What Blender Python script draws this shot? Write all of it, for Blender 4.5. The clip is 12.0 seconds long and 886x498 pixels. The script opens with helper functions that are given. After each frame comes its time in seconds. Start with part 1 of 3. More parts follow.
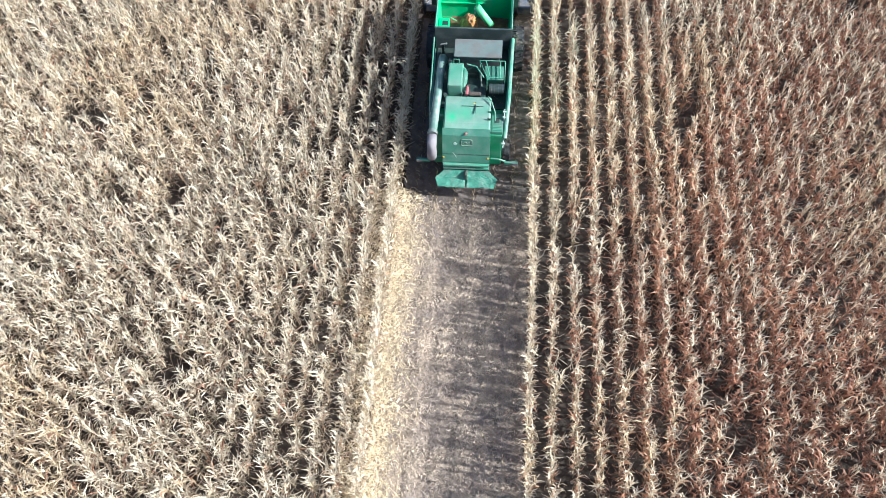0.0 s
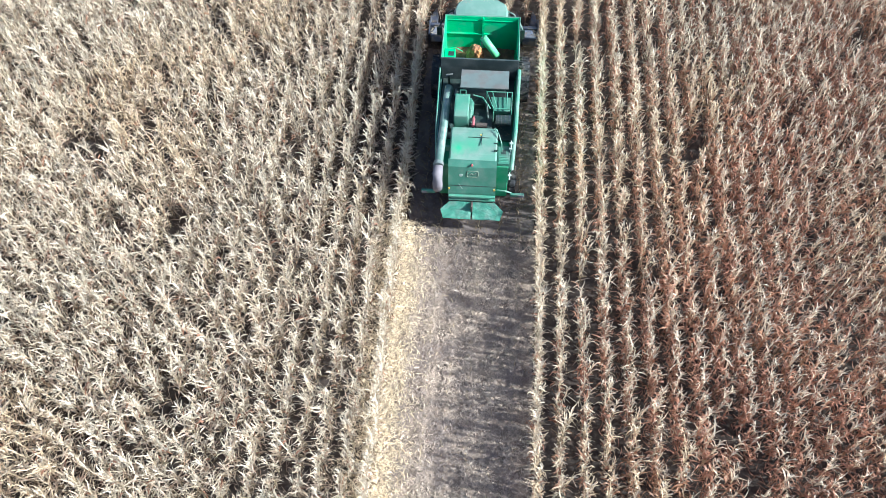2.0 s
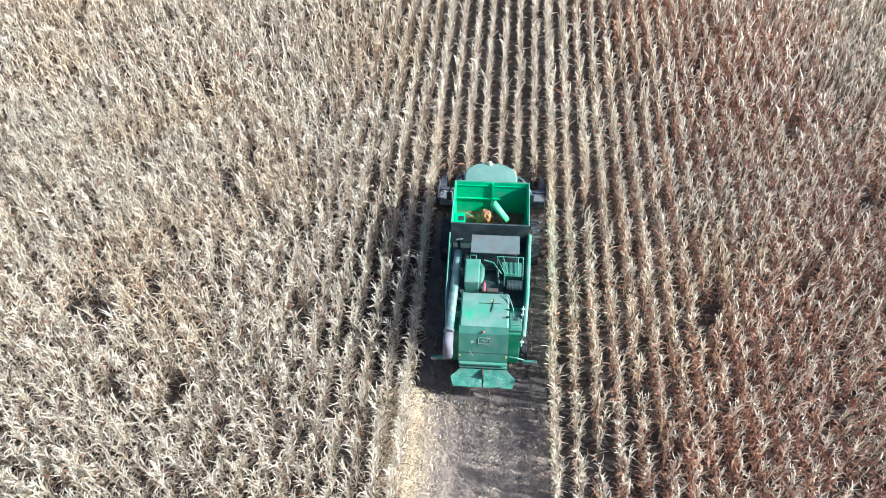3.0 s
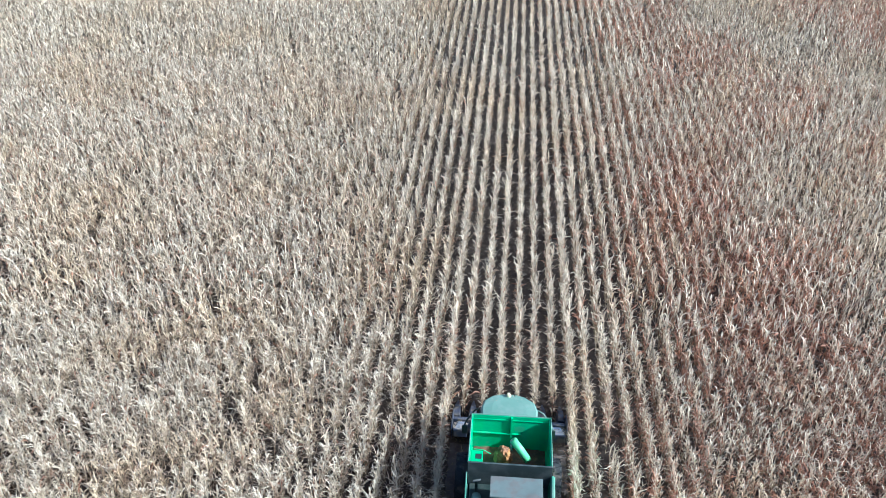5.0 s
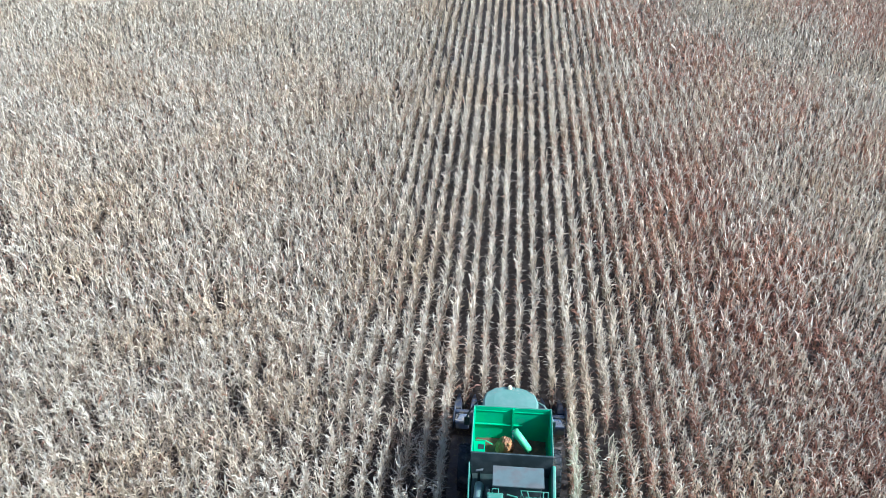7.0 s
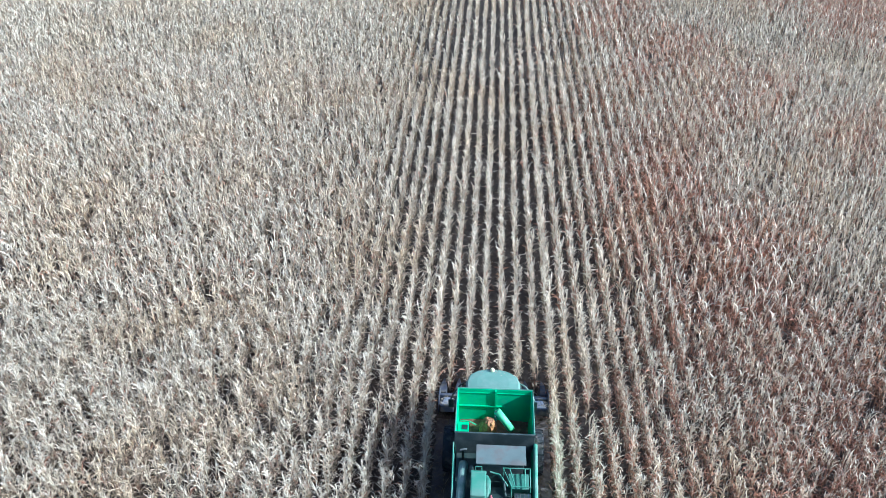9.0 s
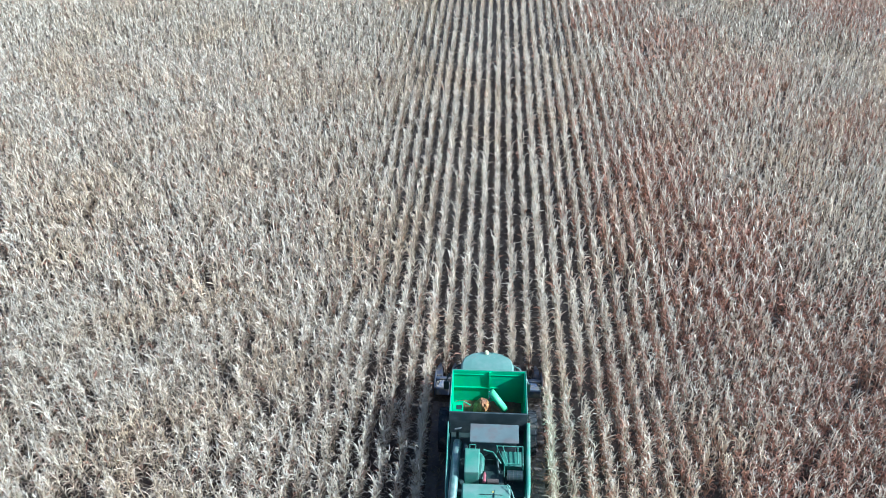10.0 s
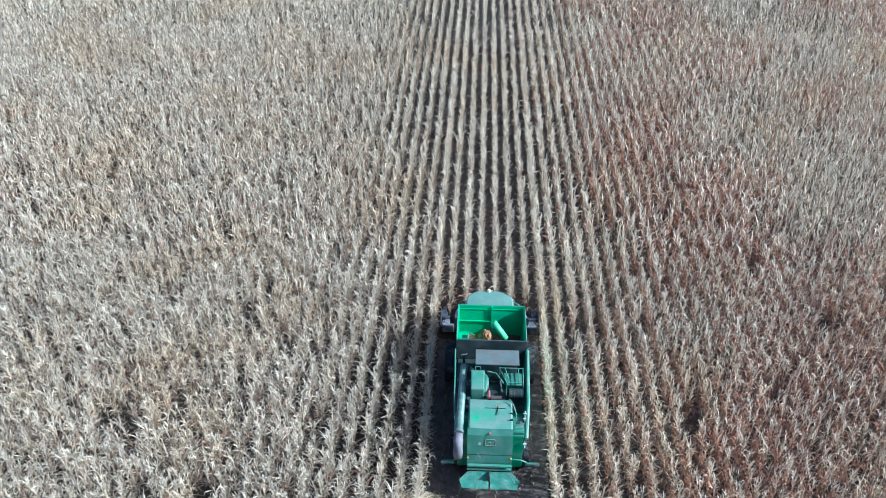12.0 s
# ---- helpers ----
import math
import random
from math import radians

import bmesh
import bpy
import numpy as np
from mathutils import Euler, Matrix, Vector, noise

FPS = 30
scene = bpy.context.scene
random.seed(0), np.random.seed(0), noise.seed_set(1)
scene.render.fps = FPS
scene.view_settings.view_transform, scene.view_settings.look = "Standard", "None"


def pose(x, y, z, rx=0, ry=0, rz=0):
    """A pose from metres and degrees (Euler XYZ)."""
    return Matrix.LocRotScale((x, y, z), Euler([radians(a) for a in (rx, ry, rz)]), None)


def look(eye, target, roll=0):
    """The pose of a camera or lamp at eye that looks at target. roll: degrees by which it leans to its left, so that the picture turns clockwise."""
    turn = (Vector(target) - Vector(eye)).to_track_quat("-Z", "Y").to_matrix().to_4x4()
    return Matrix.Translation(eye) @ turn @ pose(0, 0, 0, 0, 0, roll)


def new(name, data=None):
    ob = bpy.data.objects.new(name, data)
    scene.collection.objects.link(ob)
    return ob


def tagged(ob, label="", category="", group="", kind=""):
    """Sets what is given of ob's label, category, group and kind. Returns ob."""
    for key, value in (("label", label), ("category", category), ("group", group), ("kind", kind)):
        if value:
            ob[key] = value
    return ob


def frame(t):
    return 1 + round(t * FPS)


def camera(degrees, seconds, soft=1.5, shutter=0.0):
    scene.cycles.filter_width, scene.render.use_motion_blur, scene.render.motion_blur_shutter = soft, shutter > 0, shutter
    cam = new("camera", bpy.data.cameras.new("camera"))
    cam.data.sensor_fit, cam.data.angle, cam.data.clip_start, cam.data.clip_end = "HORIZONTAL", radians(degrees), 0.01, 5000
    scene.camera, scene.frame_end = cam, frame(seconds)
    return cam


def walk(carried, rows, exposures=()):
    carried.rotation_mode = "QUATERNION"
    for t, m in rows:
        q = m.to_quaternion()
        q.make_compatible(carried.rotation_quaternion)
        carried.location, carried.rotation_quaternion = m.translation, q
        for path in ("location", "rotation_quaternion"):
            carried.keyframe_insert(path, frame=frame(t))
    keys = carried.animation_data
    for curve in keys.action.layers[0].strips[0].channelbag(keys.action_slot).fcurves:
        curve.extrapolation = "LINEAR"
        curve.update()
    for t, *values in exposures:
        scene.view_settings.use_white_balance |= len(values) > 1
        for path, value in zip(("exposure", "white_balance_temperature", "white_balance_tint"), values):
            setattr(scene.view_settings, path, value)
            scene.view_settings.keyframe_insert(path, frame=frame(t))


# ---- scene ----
# A combine harvester cutting dry maize, seen from a drone that follows it.
# x runs across the rows, y along them (the way the machine drives), z up; the origin
# lies on the soil under the rear wall of the grain tank.

# ---- camera: seconds, eye, tilt below the horizon, heading, lean ----
PATH = [
    (0.0, 1.11, -23.44, 27.31, 59.61, 6.62, -2.99),
    (0.5, 1.04, -24.08, 27.45, 59.47, 6.26, -2.35),
    (1.0, 0.96, -23.95, 27.29, 59.29, 5.95, -1.98),
    (1.5, 0.83, -23.56, 27.06, 58.91, 5.72, -1.80),
    (2.0, 0.64, -23.03, 26.99, 57.80, 5.59, -1.68),
    (2.5, 0.42, -22.58, 26.83, 52.87, 5.43, -1.56),
    (3.0, 0.25, -22.01, 26.75, 47.75, 5.33, -1.37),
    (3.5, 0.03, -21.43, 26.71, 41.07, 5.24, -1.18),
    (3.7, -0.05, -21.19, 26.69, 38.11, 5.21, -1.09),
    (4.0, -0.17, -20.87, 26.66, 35.20, 5.14, -0.90),
    (4.3, -0.30, -20.60, 26.64, 34.45, 5.07, -0.65),
    (4.7, -0.48, -20.30, 26.60, 34.20, 4.98, -0.30),
    (5.3, -0.74, -20.03, 26.57, 34.12, 4.84, 0.13),
    (5.5, -0.79, -20.05, 26.60, 34.09, 4.82, 0.16),
    (6.0, -0.87, -20.19, 26.64, 34.10, 4.82, 0.23),
    (6.5, -0.93, -20.50, 26.67, 34.08, 4.85, 0.28),
    (7.0, -0.90, -20.83, 26.83, 34.14, 4.43, 0.27),
    (7.2, -0.89, -21.01, 26.86, 34.14, 4.22, 0.23),
    (8.8, -0.57, -21.59, 27.01, 34.40, 3.61, -0.30),
    (9.0, -0.51, -21.72, 27.01, 34.40, 3.58, -0.35),
    (9.5, -0.37, -22.08, 27.02, 34.40, 3.61, -0.50),
    (10.0, -0.21, -22.65, 27.00, 34.50, 3.65, -0.59),
    (10.5, -0.16, -23.64, 27.03, 34.54, 3.61, -0.69),
    (11.0, -0.16, -24.76, 27.02, 34.45, 3.63, -0.67),
    (11.5, -0.36, -25.81, 27.11, 34.58, 3.35, -0.46),
    (12.0, -0.81, -26.65, 27.33, 35.14, 2.66, 0.02),
]


def drone(x, y, z, tilt, heading, lean):
    return pose(x, y, z, 90 - tilt, 0, heading) @ pose(0, 0, 0, 0, 0, lean)


cam = camera(55.75, 12.0, soft=0.8)
walk(cam, [(t, drone(*p)) for t, *p in PATH],
     [(0.0, 1.27, 5450, 3), (3.0, 1.2, 5180, 3), (6.0, 0.97, 4850, 3), (9.0, 1.01, 4700, 2), (12.0, 0.83, 4650, 0)])

# ---- daylight ----
SUN_EL, SUN_AZ = 33.0, 97.0     # degrees above the horizon, clockwise from +y
world = bpy.data.worlds.new("sky")
scene.world = world
world.use_nodes = True
wn = world.node_tree.nodes
sky = wn.new("ShaderNodeTexSky")
sky.sky_type, sky.sun_disc = "NISHITA", False
sky.dust_density, sky.air_density = 3.5, 0.8       # hazy autumn air
sky.sun_elevation, sky.sun_rotation = radians(SUN_EL), radians(SUN_AZ)
wn["Background"].inputs["Strength"].default_value = 0.088
world.node_tree.links.new(sky.outputs[0], wn["Background"].inputs["Color"])
sun_data = bpy.data.lights.new("sun", "SUN")
sun_data.energy, sun_data.angle, sun_data.color = 4.9, radians(1.3), (1.0, 0.93, 0.82)
sun = new("sun", sun_data)
sx = math.cos(radians(SUN_EL)) * math.sin(radians(SUN_AZ))
sy = math.cos(radians(SUN_EL)) * math.cos(radians(SUN_AZ))
sun.matrix_world = look((60 * sx, 60 * sy, 60 * math.sin(radians(SUN_EL))), (0, 0, 0))


# ---- materials ----
def surface(name, color, rough=0.6, metal=0.0, vary=0.25, scale=3.0, fine=40.0, bump=0.15,
            island=0.0, piece=0.0, through_light=0.0, tint=None, tint_scale=1.2, tint_share=0.5):
    """Colour that varies at two scales, with fine relief; tint: a second colour in patches of dirt or wear."""
    m = bpy.data.materials.new(name)
    m.use_nodes = True
    n, l = m.node_tree.nodes, m.node_tree.links
    bsdf = n["Principled BSDF"]
    geo = n.new("ShaderNodeNewGeometry")
    info = n.new("ShaderNodeObjectInfo")
    big, small = n.new("ShaderNodeTexNoise"), n.new("ShaderNodeTexNoise")
    for tex, s, det in ((big, scale, 4.0), (small, fine, 3.0)):
        l.new(geo.outputs["Position"], tex.inputs["Vector"])
        tex.inputs["Scale"].default_value, tex.inputs["Detail"].default_value = s, det

    def math_node(op, a, b):
        q = n.new("ShaderNodeMath")
        q.operation = op
        for i, v in enumerate((a, b)):
            if isinstance(v, (int, float)):
                q.inputs[i].default_value = v
            else:
                l.new(v, q.inputs[i])
        return q.outputs[0]

    def ramp(value, low, high):
        q = n.new("ShaderNodeMapRange")
        l.new(value, q.inputs["Value"])
        q.inputs["From Min"].default_value, q.inputs["From Max"].default_value = 0.3, 0.7
        q.inputs["To Min"].default_value, q.inputs["To Max"].default_value = low, high
        return q.outputs["Result"]

    gain = math_node("MULTIPLY", ramp(big.outputs[0], 1 - vary, 1 + vary), ramp(small.outputs[0], 1 - vary * 0.5, 1 + vary * 0.5))
    if island:
        r = math_node("MULTIPLY_ADD", geo.outputs["Random Per Island"], 2 * island)
        r.node.inputs[2].default_value = 1 - island
        gain = math_node("MULTIPLY", gain, r)
    if piece:
        r = math_node("MULTIPLY_ADD", info.outputs["Random"], 2 * piece)
        r.node.inputs[2].default_value = 1 - piece
        gain = math_node("MULTIPLY", gain, r)
    base = n.new("ShaderNodeRGB")
    base.outputs[0].default_value = (*color, 1)
    col = base.outputs[0]
    if tint:
        patch = n.new("ShaderNodeTexNoise")
        l.new(geo.outputs["Position"], patch.inputs["Vector"])
        patch.inputs["Scale"].default_value, patch.inputs["Detail"].default_value = tint_scale, 6.0
        edge = n.new("ShaderNodeMapRange")
        l.new(patch.outputs[0], edge.inputs["Value"])
        edge.inputs["From Min"].default_value = 0.62 - 0.3 * tint_share
        edge.inputs["From Max"].default_value = 0.78 - 0.3 * tint_share
        mix = n.new("ShaderNodeMix")
        mix.data_type = "RGBA"
        l.new(edge.outputs["Result"], mix.inputs["Factor"])
        l.new(col, mix.inputs["A"])
        mix.inputs["B"].default_value = (*tint, 1)
        col = mix.outputs["Result"]
    scaled = n.new("ShaderNodeVectorMath")
    scaled.operation = "SCALE"
    l.new(col, scaled.inputs[0])
    l.new(gain, scaled.inputs["Scale"])
    l.new(scaled.outputs[0], bsdf.inputs["Base Color"])
    l.new(ramp(small.outputs[0], max(rough - 0.12, 0.03), min(rough + 0.12, 1)), bsdf.inputs["Roughness"])
    bsdf.inputs["Metallic"].default_value = metal
    if bump:
        b = n.new("ShaderNodeBump")
        b.inputs["Strength"].default_value, b.inputs["Distance"].default_value = bump, 0.02
        l.new(small.outputs[0], b.inputs["Height"])
        l.new(b.outputs[0], bsdf.inputs["Normal"])
    if through_light:
        tr = n.new("ShaderNodeBsdfTranslucent")
        l.new(scaled.outputs[0], tr.inputs["Color"])
        mx = n.new("ShaderNodeMixShader")
        mx.inputs[0].default_value = through_light
        l.new(bsdf.outputs[0], mx.inputs[1])
        l.new(tr.outputs[0], mx.inputs[2])
        l.new(mx.outputs[0], n["Material Output"].inputs["Surface"])
    return m


STRAW = surface("dry_leaf", (0.645, 0.555, 0.425), 0.6, vary=0.2, scale=1.4, fine=12, bump=0, island=0.2, through_light=0.3,
                tint=(0.62, 0.49, 0.33), tint_scale=0.18, tint_share=0.42)
TAN = surface("tan_leaf", (0.53, 0.40, 0.295), 0.55, vary=0.18, scale=0.3, fine=12, bump=0, island=0.35, through_light=0.3)
RUSSET = surface("russet_leaf", (0.375, 0.187, 0.12), 0.6, vary=0.2, scale=0.3, fine=12, bump=0, island=0.4, through_light=0.35,
                 tint=(0.44, 0.245, 0.145), tint_scale=0.35, tint_share=0.4)
WITHERED = surface("withered_leaf", (0.21, 0.158, 0.095), 0.65, vary=0.2, scale=0.3, fine=12, bump=0, island=0.4, through_light=0.35)
STALK = surface("dry_stalk", (0.38, 0.30, 0.19), 0.5, vary=0.2, scale=0.5, fine=20, bump=0, island=0.3)
TASSEL = surface("tassel", (0.70, 0.62, 0.50), 0.7, vary=0.15, scale=0.3, fine=20, bump=0, island=0.25, through_light=0.2)
CHAFF = surface("chopped_leaf", (0.45, 0.355, 0.275), 0.65, vary=0.2, scale=0.5, fine=15, bump=0, island=0.25,
                tint=(0.28, 0.22, 0.185), tint_scale=0.8, tint_share=0.6)
# bright yellow carries the sunlight on the row left of the cut strip
EDGELIT = surface("sunlit_edge_leaf", (0.70, 0.57, 0.39), 0.6, vary=0.2, scale=0.6, fine=15, bump=0, island=0.3, through_light=0.25)
CHAFFBED = surface("fine_chaff", (0.27, 0.207, 0.158), 0.85, vary=0.3, scale=2.5, fine=28, bump=0.6, tint=(0.15, 0.115, 0.09), tint_scale=1.5, tint_share=0.5)
# paler than SOIL: sky light in the machine's shadow put into the colour
LIFTSOIL = surface("trodden_soil", (0.145, 0.118, 0.107), 0.95, vary=0.3, scale=1.2, fine=16, bump=0.6, tint=(0.095, 0.076, 0.068), tint_scale=2.5, tint_share=0.5)
SOIL = surface("soil", (0.046, 0.034, 0.027), 0.95, vary=0.35, scale=0.8, fine=14, bump=0.8, tint=(0.07, 0.052, 0.041), tint_scale=5, tint_share=0.5)
GREEN = surface("green_paint", (0.016, 0.19, 0.085), 0.42, vary=0.12, scale=1.3, fine=25, bump=0.05, tint=(0.06, 0.21, 0.125), tint_scale=1.6, tint_share=0.5)
DUSTY = surface("dusty_green_paint", (0.07, 0.225, 0.152), 0.55, vary=0.12, scale=1.5, fine=30, bump=0.05, tint=(0.13, 0.235, 0.18), tint_scale=1.3, tint_share=0.55)
TANKIN = surface("worn_tank_paint", (0.028, 0.385, 0.155), 0.45, vary=0.12, scale=1.5, fine=30, bump=0.05, tint=(0.06, 0.34, 0.165), tint_scale=2, tint_share=0.45)
ROOF = surface("faded_roof_paint", (0.13, 0.232, 0.188), 0.55, vary=0.1, scale=1.2, fine=30, bump=0.05, tint=(0.18, 0.262, 0.222), tint_scale=1.5)
DARK = surface("dark_metal", (0.028, 0.05, 0.045), 0.55, metal=0.3, vary=0.3, scale=3, fine=40, tint=(0.04, 0.052, 0.046), tint_scale=3)
SLATE = surface("dark_flap", (0.032, 0.047, 0.048), 0.6, vary=0.2, scale=2, fine=30, tint=(0.06, 0.07, 0.068), tint_scale=2)
GREY = surface("dusty_grey_sheet", (0.118, 0.148, 0.142), 0.6, vary=0.12, scale=2, fine=30, bump=0.05, tint=(0.12, 0.118, 0.11), tint_scale=2.5)
TUBE = surface("bare_tube", (0.105, 0.185, 0.155), 0.5, vary=0.2, scale=2, fine=30, tint=(0.19, 0.235, 0.205), tint_scale=2)
RUBBER = surface("rubber", (0.022, 0.022, 0.026), 0.8, vary=0.25, scale=4, fine=50, tint=(0.10, 0.08, 0.065), tint_scale=3, tint_share=0.35)
SPOUTRUB = surface("spout_rubber", (0.16, 0.145, 0.16), 0.75, vary=0.15, scale=3, fine=40)
RIM = surface("yellow_rim", (0.62, 0.45, 0.06), 0.5, vary=0.15, scale=3, fine=40, tint=(0.3, 0.22, 0.12), tint_scale=4)
RED = surface("red_paint", (0.28, 0.085, 0.095), 0.4, vary=0.1, scale=5, fine=50)
LENS = surface("red_lens", (0.40, 0.12, 0.12), 0.3, vary=0.1, scale=5, fine=50, bump=0)
AMBER = surface("beacon_lens", (0.80, 0.74, 0.45), 0.25, vary=0.05, scale=5, fine=50, bump=0)
WHITE = surface("white_paint", (0.33, 0.42, 0.38), 0.45, vary=0.08, scale=3, fine=40)
STEEL = surface("worn_steel", (0.45, 0.47, 0.52), 0.35, metal=0.8, vary=0.2, scale=3, fine=40)
HEADBLUE = surface("dark_header_paint", (0.035, 0.045, 0.075), 0.5, vary=0.2, scale=3, fine=40, tint=(0.10, 0.09, 0.08), tint_scale=4)
GRAIN = surface("maize_grain", (0.47, 0.225, 0.075), 0.6, vary=0.35, scale=7, fine=60, bump=0.8, island=0.2, tint=(0.24, 0.11, 0.05), tint_scale=2.5, tint_share=0.6)
PANEL = surface("faded_and_shaded_panel_paint", (0.05, 0.16, 0.112), 0.5, vary=0.15, scale=1.5, fine=30, bump=0.05, tint=(0.09, 0.175, 0.135), tint_scale=2.2, tint_share=0.55)
TAIL = surface("battered_plate_paint", (0.055, 0.2, 0.14), 0.6, vary=0.2, scale=4, fine=25, bump=0.3, tint=(0.12, 0.23, 0.18), tint_scale=3, tint_share=0.5)
RUSTY = surface("rusty_steel", (0.075, 0.06, 0.052), 0.8, vary=0.3, scale=6, fine=40)
BADGE = surface("badge_paint", (0.17, 0.225, 0.17), 0.5, vary=0.1)
SPOUT = surface("bright_auger_paint", (0.16, 0.56, 0.25), 0.45, vary=0.12, scale=3, fine=30, bump=0.05)
BROWNGRAIN = surface("brown_grain", (0.14, 0.072, 0.04), 0.7, vary=0.3, scale=5, fine=60, bump=0.8, tint=(0.22, 0.11, 0.05), tint_scale=2.5, tint_share=0.35)
GLASS = surface("tinted_glass", (0.02, 0.03, 0.03), 0.08, vary=0.05, bump=0)


def wiped(material, spots_, color):
    """Clean paint showing where the dust has been wiped off, round the given places (x, y, z, radius, how much)."""
    n, l = material.node_tree.nodes, material.node_tree.links
    bsdf = n["Principled BSDF"]
    col = bsdf.inputs["Base Color"].links[0].from_socket
    geo = n.new("ShaderNodeNewGeometry")
    wob = n.new("ShaderNodeTexNoise")
    wob.inputs["Scale"].default_value = 6.0
    l.new(geo.outputs["Position"], wob.inputs["Vector"])
    for x, y, z, r, much in spots_:
        d = n.new("ShaderNodeVectorMath")
        d.operation = "DISTANCE"
        l.new(geo.outputs["Position"], d.inputs[0])
        d.inputs[1].default_value = (x, y, z)
        e = n.new("ShaderNodeMath")
        e.operation = "MULTIPLY_ADD"
        l.new(wob.outputs[0], e.inputs[0])
        e.inputs[1].default_value = 0.22
        l.new(d.outputs["Value"], e.inputs[2])
        f = n.new("ShaderNodeMapRange")
        f.inputs["From Min"].default_value, f.inputs["From Max"].default_value = r * 0.2 + 0.06, r + 0.2
        f.inputs["To Min"].default_value, f.inputs["To Max"].default_value = much, 0.0
        l.new(e.outputs[0], f.inputs["Value"])
        mix = n.new("ShaderNodeMix")
        mix.data_type = "RGBA"
        l.new(f.outputs["Result"], mix.inputs["Factor"])
        l.new(col, mix.inputs["A"])
        mix.inputs["B"].default_value = (*color, 1)
        col = mix.outputs["Result"]
    l.new(col, bsdf.inputs["Base Color"])
    return material


HOODTOP = wiped(surface("dusty_hood_paint", (0.10, 0.228, 0.168), 0.55, vary=0.12, scale=1.5, fine=30, bump=0.05, tint=(0.155, 0.24, 0.195), tint_scale=1.6, tint_share=0.6),
                [(-0.57, -3.86, 3.35, 0.24, 0.9), (-0.1, -3.72, 3.36, 0.3, 0.45)], (0.035, 0.33, 0.165))


# ---- mesh helpers ----
def finish(bm, name, material):
    bmesh.ops.recalc_face_normals(bm, faces=bm.faces)
    me = bpy.data.meshes.new(name)
    bm.to_mesh(me)
    bm.free()
    me.materials.append(material)
    return me


def part(name, bm, material, parent, label="", smooth=False):
    me = finish(bm, name, material)
    if smooth:
        me.polygons.foreach_set("use_smooth", [True] * len(me.polygons))
    ob = new(name, me)
    ob.parent = parent
    return tagged(ob, label=label)


def box(x0, x1, y0, y1, z0, z1, bevel=0.015, bm=None):
    own = bmesh.new()
    bmesh.ops.create_cube(own, size=1)
    for v in own.verts:
        v.co = Vector((x0 + (v.co.x + 0.5) * (x1 - x0), y0 + (v.co.y + 0.5) * (y1 - y0), z0 + (v.co.z + 0.5) * (z1 - z0)))
    if bevel:
        bmesh.ops.bevel(own, geom=own.edges[:], offset=bevel, segments=2, affect="EDGES", profile=0.6)
    return merge(own, bm)


def merge(own, bm):
    if bm is None:
        return own
    me = bpy.data.meshes.new("tmp")
    own.to_mesh(me)
    own.free()
    bm.from_mesh(me)
    bpy.data.meshes.remove(me)
    return bm


def tube(points, radius, sides=12, bm=None, radii=None):
    """A round bar or pipe along the points, closed at both ends."""
    own = bmesh.new()
    pts = [Vector(p) for p in points]
    rings = []
    for i, p in enumerate(pts):
        way = (pts[min(i + 1, len(pts) - 1)] - pts[max(i - 1, 0)]).normalized()
        side = way.orthogonal().normalized() if abs(way.z) > 0.95 else way.cross(Vector((0, 0, 1))).normalized()
        up = side.cross(way)
        r = radii[i] if radii else radius
        rings.append([own.verts.new(p + r * (math.cos(a) * side + math.sin(a) * up)) for a in (2 * math.pi * k / sides for k in range(sides))])
    for a, b in zip(rings, rings[1:]):
        for k in range(sides):
            own.faces.new((a[k], a[(k + 1) % sides], b[(k + 1) % sides], b[k]))
    own.faces.new(rings[0][::-1])
    own.faces.new(rings[-1])
    return merge(own, bm)


def slab(outline, thick, bevel=0.012, bm=None):
    """A flat sheet with that outline (points in space, in order), thickened against its normal."""
    own = bmesh.new()
    pts = [Vector(p) for p in outline]
    normal = (pts[1] - pts[0]).cross(pts[2] - pts[1]).normalized()
    top = [own.verts.new(p) for p in pts]
    low = [own.verts.new(p - thick * normal) for p in pts]
    own.faces.new(top)
    own.faces.new(low[::-1])
    for i in range(len(pts)):
        j = (i + 1) % len(pts)
        own.faces.new((top[j], top[i], low[i], low[j]))
    if bevel:
        bmesh.ops.bevel(own, geom=own.edges[:], offset=bevel, segments=2, affect="EDGES")
    return merge(own, bm)


def loft(sections, bm=None, bevel=0.0):
    """A closed body through rings of points of equal number."""
    own = bmesh.new()
    rings = [[own.verts.new(p) for p in s] for s in sections]
    k = len(rings[0])
    for a, b in zip(rings, rings[1:]):
        for i in range(k):
            own.faces.new((a[i], a[(i + 1) % k], b[(i + 1) % k], b[i]))
    own.faces.new(rings[0][::-1])
    own.faces.new(rings[-1])
    if bevel:
        bmesh.ops.bevel(own, geom=own.edges[:], offset=bevel, segments=2, affect="EDGES")
    return merge(own, bm)


# ---- ground ----
def build_ground():
    bm = bmesh.new()
    xs = [-2500, -400, -90] + list(range(-60, 61, 4)) + [90, 400, 2500]
    ys = [-2500, -400, -70] + list(range(-40, 121, 4)) + [160, 400, 2500]
    grid = [[bm.verts.new((x, y, 0)) for x in xs] for y in ys]
    for a, b in zip(grid, grid[1:]):
        for i in range(len(xs) - 1):
            bm.faces.new((a[i], a[i + 1], b[i + 1], b[i]))
    tagged(new("ground", finish(bm, "ground", SOIL)), "dark brown field soil under the maize", "ground", kind="structure")


build_ground()

# ---- the maize: rows 0.75 m apart; six of them are cut behind the header ----
ROW, FIRST = 0.75, 2.56          # first standing row on the sun's side of the cut strip
CUT_FRONT = 5.9                  # where the header meets the standing rows
rng = np.random.default_rng(7)


